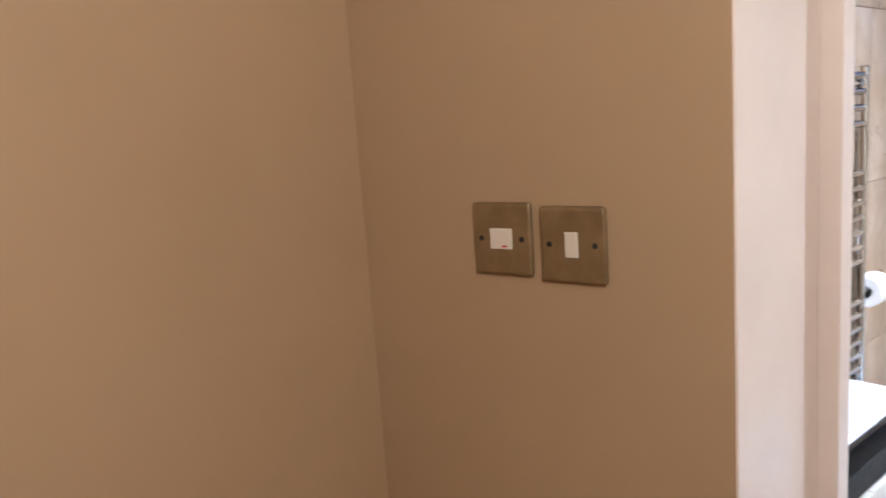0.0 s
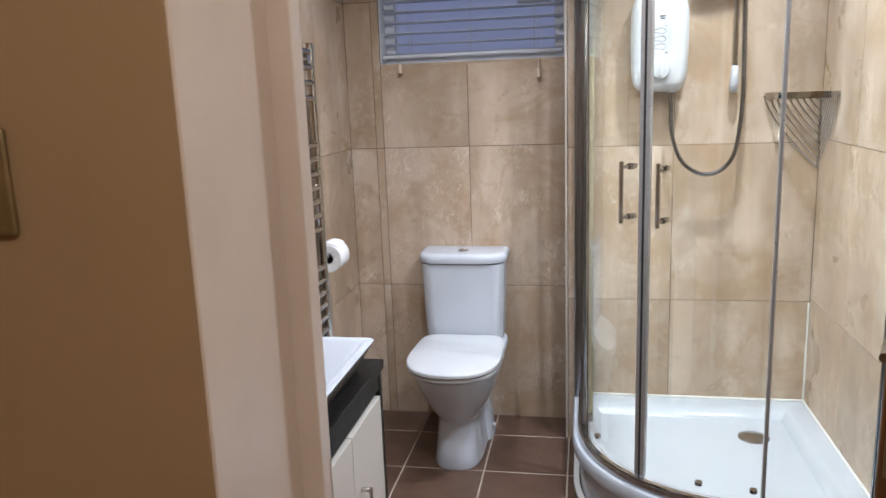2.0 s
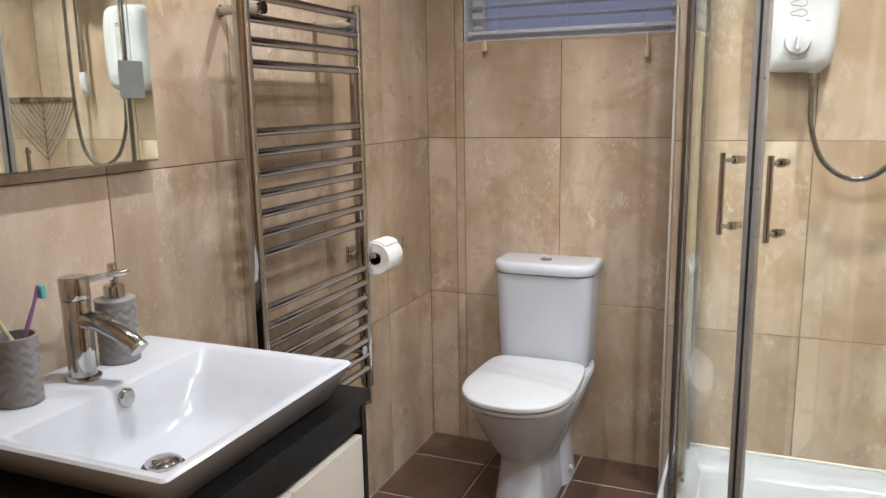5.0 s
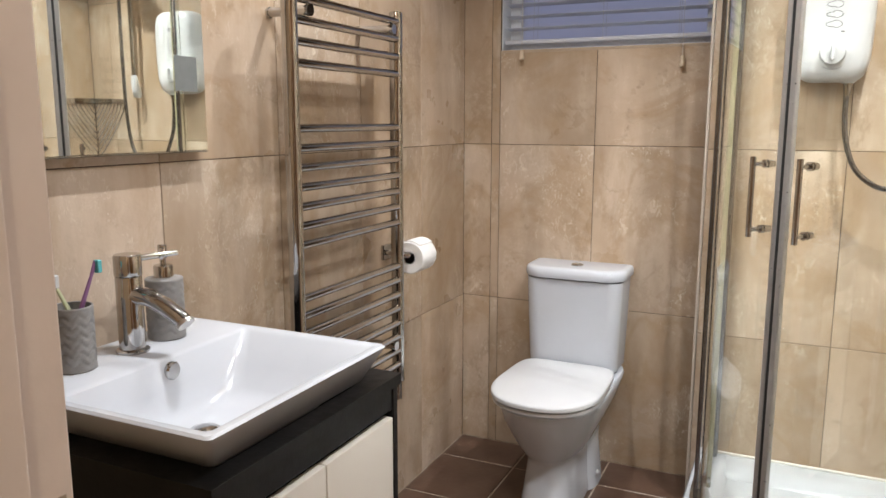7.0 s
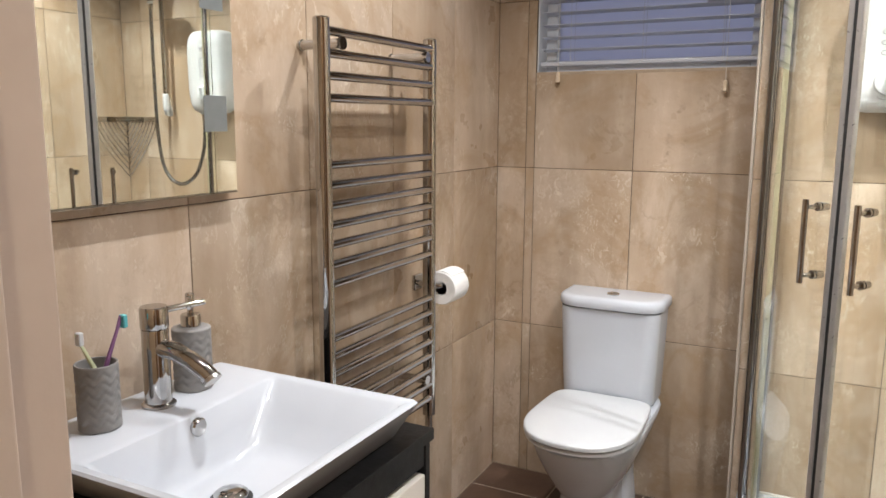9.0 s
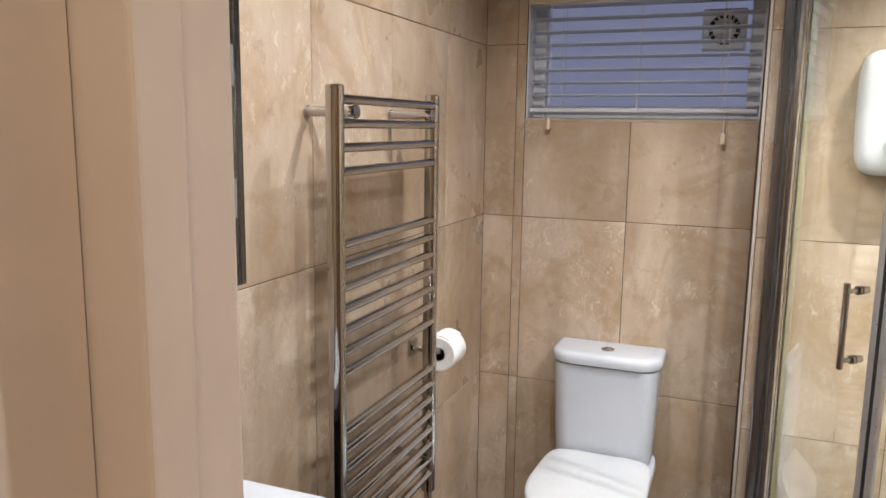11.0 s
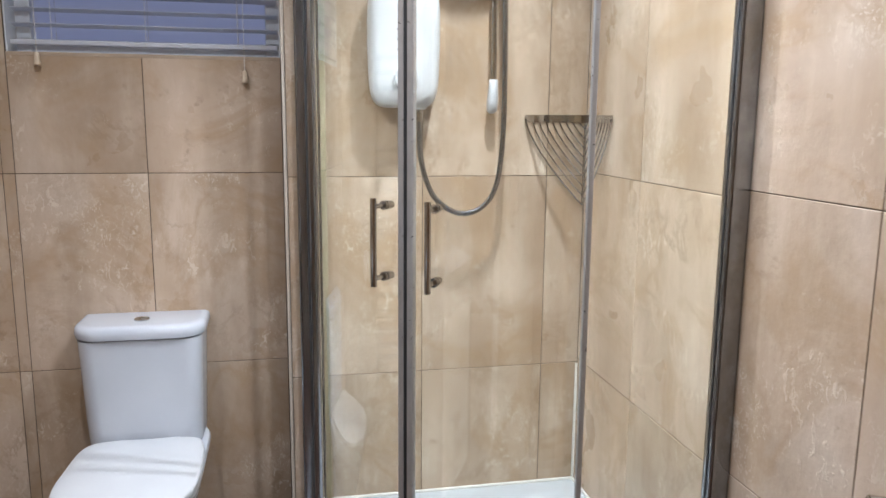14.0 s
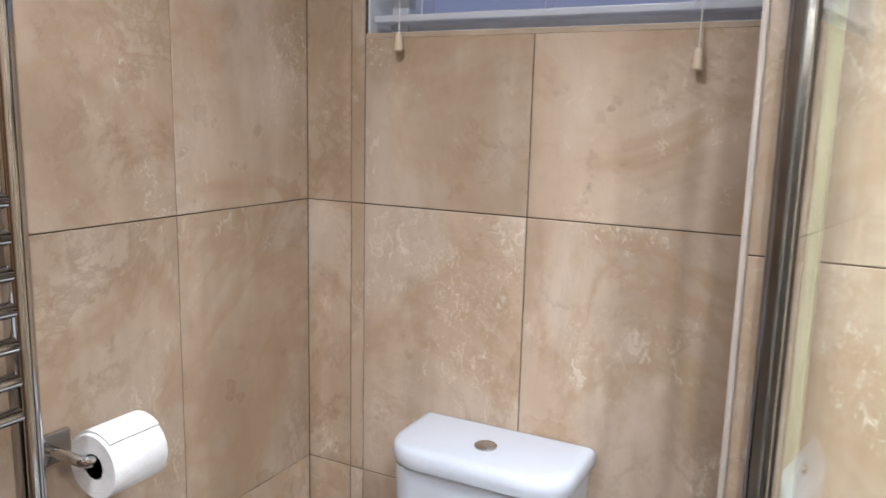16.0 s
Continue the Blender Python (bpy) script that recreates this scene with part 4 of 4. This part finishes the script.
hp = [(1.318, YS - 0.050, 1.412), (1.318, YS - 0.052, 1.36), (1.320, YS - 0.056, 1.29), (1.332, YS - 0.064, 1.225), (1.358, YS - 0.070, 1.164), (1.404, YS - 0.074, 1.124), (1.452, YS - 0.076, 1.112), (1.502, YS - 0.078, 1.130), (1.540, YS - 0.082, 1.182), (1.556, YS - 0.086, 1.27), (1.562, YS - 0.090, 1.40), (1.560, YS - 0.094, 1.60), (1.555, YS - 0.098, 1.78), (hx, hy, 1.885)]


def smooth_path(pts, per=6):
    P = [Vector(p) for p in pts]
    P = [P[0] * 2 - P[1]] + P + [P[-1] * 2 - P[-2]]
    out = []
    for i in range(1, len(P) - 2):
        for k in range(per):
            t = k / per
            a, b_, c, d = P[i - 1], P[i], P[i + 1], P[i + 2]
            out.append(0.5 * ((2 * b_) + (c - a) * t + (2 * a - 5 * b_ + 4 * c - d) * t * t + (3 * b_ - a - 3 * c + d) * t ** 3))
    return out + [P[-2]]


hp2 = smooth_path(hp, 44)
at_parent(part("coil", tube(hp2, [0.0084 if i % 2 else 0.0076 for i in range(len(hp2))], 10), PROFILE, None, "", 80), hose)
for z0, x0, y0 in ((1.390, 1.318, YS - 0.050), (1.868, hx, hy)):
    at_parent(part("end_nut", lathe([(0.0095, z0 - 0.012), (0.011, z0), (0.011, z0 + 0.016)], 12, (x0, y0, 0)), CHROME, None, "", 40), hose)

basket = thing("corner_basket", "chrome wire corner basket in the shower", "shower basket", (XR, YS, 1.39))
BR = 0.195
ox, oy = XR - 0.004, YS - 0.004
at_parent(part("rim", ribbon([(ox - BR, oy)] + [(ox - BR * math.cos(radians(a)) ** 0.9 if a < 90 else ox, oy - BR * math.sin(radians(a)) ** 0.9) for a in range(0, 91, 6)], 1.380, 1.402, 0.004), CHROME), basket)
at_parent(part("rim", ribbon([(ox - BR, oy), (ox, oy), (ox, oy - BR)], 1.382, 1.400, 0.003), CHROME), basket)
for k in range(9):
    f = (k + 1) / 9
    r, dep = BR * f, 0.265 * f
    w1 = []
    for i in range(13):
        s = i / 12
        w1.append((ox - 0.004 - r * (1 - s), oy - 0.004, 1.39 - dep * s ** 0.74))
    w2 = [(ox - 0.004, oy - 0.004 - (ox - 0.004 - p[0]), p[2]) for p in w1[::-1]]
    at_parent(part("wire", tube(w1 + w2[1:], 0.0022 if k < 8 else 0.0028, 6), CHROME, None, "", 60), basket)
at_parent(part("spine", tube([(ox - 0.005, oy - 0.005, 1.39), (ox - 0.005, oy - 0.005, 1.125)], 0.0022, 6), CHROME), basket)

# silicone beads
struct("silicone_bead", box((SX0 + 0.02, YS - 0.009, TRAYZ), (XR - 0.002, YS - 0.001, TRAYZ + 0.009), 0.003, 2), SILICONE, "white silicone bead along the tray", "sealant")
struct("silicone_bead", box((XR - 0.009, SY1 + 0.05, TRAYZ), (XR - 0.001, YS - 0.009, TRAYZ + 0.009), 0.003, 2), SILICONE, "white silicone bead along the tray", "sealant")
struct("silicone_bead", box((XR - 0.008, YS - 0.008, TRAYZ + 0.009), (XR - 0.0005, YS - 0.0005, 0.605), 0.003, 2), SILICONE, "white silicone bead in the shower corner", "sealant")

# ---- door ----
# the leaf's wood colour is darkened to stand for shade
door = thing("door_1", "varnished wooden door, colour darkened for shade, standing open into the bathroom", "door", (JR - 0.002, YF + 0.006, 0.0))
DW, DT = 0.640, 0.040
door.rotation_euler = (0, 0, radians(-116.5))
part("leaf", box((-DW, -DT, 0.008), (0, 0, DOORH - 0.004), 0.002, 1), PINE, door)
for z in (0.25, 1.06, 1.78):
    hg = part("hinge", box((-0.0008, -0.034, z - 0.050), (0.0018, -0.002, z + 0.050), 0.0005, 1), BRASS, door, "aged brass butt hinge")
    part("knuckle", lathe([(0.006, z - 0.05), (0.006, z + 0.05)], 12, (0.004, 0.004, 0)), BRASS, door, "aged brass hinge knuckle", 40)
    for dz, dy in ((-0.035, -0.012), (0.0, -0.024), (0.035, -0.012)):
        part("screw", lathe([(0.0045, 0.0018), (0.0045, 0.0026), (0.003, 0.003)], 12, (0, dy, z + dz), "x"), DARK, hg)
for sy, y in ((-1, -DT), (1, 0.0)):
    hd = part("handle", lathe([(0.026, y), (0.026, y + sy * 0.006), (0.022, y + sy * 0.009), (0.010, y + sy * 0.010), (0.010, y + sy * 0.042), (0.0125, y + sy * 0.044), (0.0125, y + sy * 0.060), (0.010, y + sy * 0.062)], 24, (-DW + 0.055, 0, 0.99), "y"), CHROME, door, "chrome lever handle", 40)
    part("lever", tube([(-DW + 0.055, y + sy * 0.052, 0.99), (-DW + 0.10, y + sy * 0.054, 0.99), (-DW + 0.165, y + sy * 0.050, 0.99)], [0.0105, 0.010, 0.009], 14), CHROME, hd, "", 40)

strike = thing("strike_plate", "worn steel strike plate in the white door lining", "strike plate", (JL, YF - 0.024, 0.982))
xs, zs = (-0.014, -0.008, 0.008, 0.014), (-0.085, -0.058, -0.030, -0.018, 0.020, 0.060)
b = bmesh.new()
grid = [[b.verts.new((0.0, y, z)) for y in xs] for z in zs]
for k in range(5):
    for i in range(3):
        if not (i == 1 and k in (1, 3)):
            b.faces.new((grid[k][i], grid[k][i + 1], grid[k + 1][i + 1], grid[k + 1][i]))
lip = [b.verts.new((-0.004, 0.027, z)) for z in zs[1:5]]
for k in range(3):
    b.faces.new((grid[k + 1][3], lip[k], lip[k + 1], grid[k + 2][3]))
raised = bmesh.ops.extrude_face_region(b, geom=list(b.faces))["geom"]
bmesh.ops.translate(b, verts=[v for v in raised if isinstance(v, bmesh.types.BMVert)], vec=(0.0017, 0, 0))
o = part("plate", b, WORNPLATE, strike)
o.matrix_basis = pose(0, 0, -0.03 + 0.0)
for dz in (0.045, -0.072):
    part("screw", lathe([(0.0045, 0.0016), (0.0045, 0.0024), (0.003, 0.003)], 12, (0, 0, dz - 0.03), "x"), CHROME, strike)
# lining is not cut; thin brown patches stand for the shaded latch holes
for z0, z1 in ((-0.058, -0.030), (-0.018, 0.020)):
    part("keep_hole_shade", box((0.0002, -0.008, z0 - 0.03), (0.0008, 0.008, z1 - 0.03)), CARD, strike, "flat brown patch for the shade in the latch hole")


def switch(x, z, rocker_wide, label):
    sw = thing("light_switch", label, "light switch", (x, -2.6800 + 0.1689 * (x - 0.555), z), "wall switches by the door")
    sw.rotation_euler = (0, 0, radians(9.6))
    part("plate", box((-0.0415, -0.0085, -0.0435), (0.0415, -0.0005, 0.0435), 0.005, 3), BRASS, sw)
    rw, rh = (0.0155, 0.0125) if rocker_wide else (0.0080, 0.0145)
    part("insert", box((-rw, -0.0105, -rh), (rw, -0.006, rh), 0.0012, 2), CREAM2, sw, "white rocker")
    if rocker_wide:
        part("flag", box((0.002, -0.0110, -0.0095), (0.009, -0.0100, -0.0075)), RED, sw, "small red flag mark")
    for sx in (-1, 1):
        part("screw", lathe([(0.0034, -0.0080), (0.0034, -0.0093), (0.0025, -0.0097)], 12, (sx * 0.029, 0, 0), "y"), DARK, sw)
    return sw


switch(0.4215, 1.388, True, "brushed brass fan isolator plate on the tan wall")
switch(0.5155, 1.3845, False, "brushed brass light switch plate on the tan wall")

# ---- ceiling lamps ----
for sx, sy, *_ in SPOTS:
    dl = thing("downlight", "recessed white ceiling downlight", "downlight", (sx, sy, CEIL), "ceiling downlights")
    part("ring", lathe([(0.030, -0.001), (0.030, -0.006), (0.036, -0.009), (0.042, -0.006), (0.043, -0.0005)], 28), PLASTIC, dl, "", 40)
    o = part("lens", lathe([(0.029, -0.0008), (0.029, -0.004)], 24), lamp_mat, dl, "glowing lamp lens")
hlamp = thing("hall_pendant", "small round hall ceiling lamp", "ceiling lamp", (1.50, -3.46, 2.44))
part("cup", lathe([(0.05, 0.0), (0.05, -0.02), (0.01, -0.03)], 24), PLASTIC, hlamp, "", 40)
part("flex", tube([(0, 0, -0.03), (0, 0, -0.19)], 0.003, 8), CORDMAT, hlamp)

# ---- tiles of the walls and floor ----
TCACHE = {}


def tile_mesh(w, h, t=0.0095):
    key = (round(w, 4), round(h, 4), t)
    if key not in TCACHE:
        e = 0.0009
        o = [(-w / 2, -h / 2), (w / 2, -h / 2), (w / 2, h / 2), (-w / 2, h / 2)]
        i = [(-w / 2 + e, -h / 2 + e), (w / 2 - e, -h / 2 + e), (w / 2 - e, h / 2 - e), (-w / 2 + e, h / 2 - e)]
        vs = [(x, 0, z) for x, z in o] + [(x, -t + e, z) for x, z in o] + [(x, -t, z) for x, z in i]
        fs = [(0, 1, 5, 4), (1, 2, 6, 5), (2, 3, 7, 6), (3, 0, 4, 7), (4, 5, 9, 8), (5, 6, 10, 9), (6, 7, 11, 10), (7, 4, 8, 11), (8, 9, 10, 11)]
        me = bpy.data.meshes.new("tile")
        me.from_pydata(vs, [], fs)
        me.update()
        TCACHE[key] = me
    return TCACHE[key]


rng = random.Random(7)


def lay(parent, m, us, vs, material, hole=None, gap=0.0023, wob=0.0005):
    """Tiles between the joint lines us x vs on the plane of m (u along its x, v along its z)."""
    for u0, u1 in zip(us, us[1:]):
        for v0, v1 in zip(vs, vs[1:]):
            rects = [(u0, u1, v0, v1)]
            if hole:
                a, b_, c, d = hole
                rects = [q for q in ((u0, min(u1, a), v0, v1), (max(u0, b_), u1, v0, v1), (max(u0, a), min(u1, b_), v0, min(v1, c)), (max(u0, a), min(u1, b_), max(v0, d), v1)) if q[1] - q[0] > 0.012 and q[3] - q[2] > 0.012]
            for q in rects:
                w, h = q[1] - q[0] - gap, q[3] - q[2] - gap
                me = tile_mesh(w, h)
                if not me.materials:
                    me.materials.append(material)
                o = new("tile", me)
                o.parent = parent
                o.matrix_basis = m @ pose((q[0] + q[1]) / 2, rng.uniform(-wob, 0), (q[2] + q[3]) / 2, rng.uniform(-0.06, 0.06), 0, rng.uniform(-0.06, 0.06))


lay(wall_back, pose(0, 0.0095, 0), [0.0, 0.116, 0.522, XB + 0.002], ROWS, TILE, (WX0, WX1, WZ0 - 0.010, WZ1))
lay(wall_shower, pose(0, YS + 0.0095, 0), [XB + 0.009, 1.337, 1.730, XR], ROWS, TILE)
lay(wall_left, pose(-0.0095, 0, 0, 0, 0, 90), [YF, -2.0, -1.595, -1.190, -0.785, -0.380, 0.0], ROWS, TILE)
lay(wall_right, pose(XR + 0.0095, 0, 0, 0, 0, -90), [-YS, 0.585, 1.005], [0.0, 0.620, 1.229, 1.838, CEIL], TILE)
lay(wall_right, pose(XR + 0.0095, 0, 0, 0, 0, -90), [1.005, 1.430, 1.845, 2.265, -YF], [0.0, 0.640, 1.249, 1.858, CEIL], TILE)
fx = [0.0, 0.302, 0.622, 0.942, 1.262, 1.582, XR]
fy = [YF, -2.125, -1.805, -1.485, -1.165, -0.845, -0.525, -0.205, 0.0]
floor_ob = bpy.data.objects["floor"]
FC = {}
for x0, x1 in zip(fx, fx[1:]):
    for y0, y1 in zip(fy, fy[1:]):
        w, h = x1 - x0 - 0.006, y1 - y0 - 0.006
        k = (round(w, 3), round(h, 3))
        if k not in FC:
            me = tile_mesh(w, h, 0.0060001).copy()
            me.materials.append(FLOORTILE)
            FC[k] = me
        o = new("floor_tile", FC[k])
        o.parent = floor_ob
        o.matrix_basis = pose((x0 + x1) / 2, (y0 + y1) / 2, -0.0060 + rng.uniform(-0.0003, 0.0), -90, 0, 0)
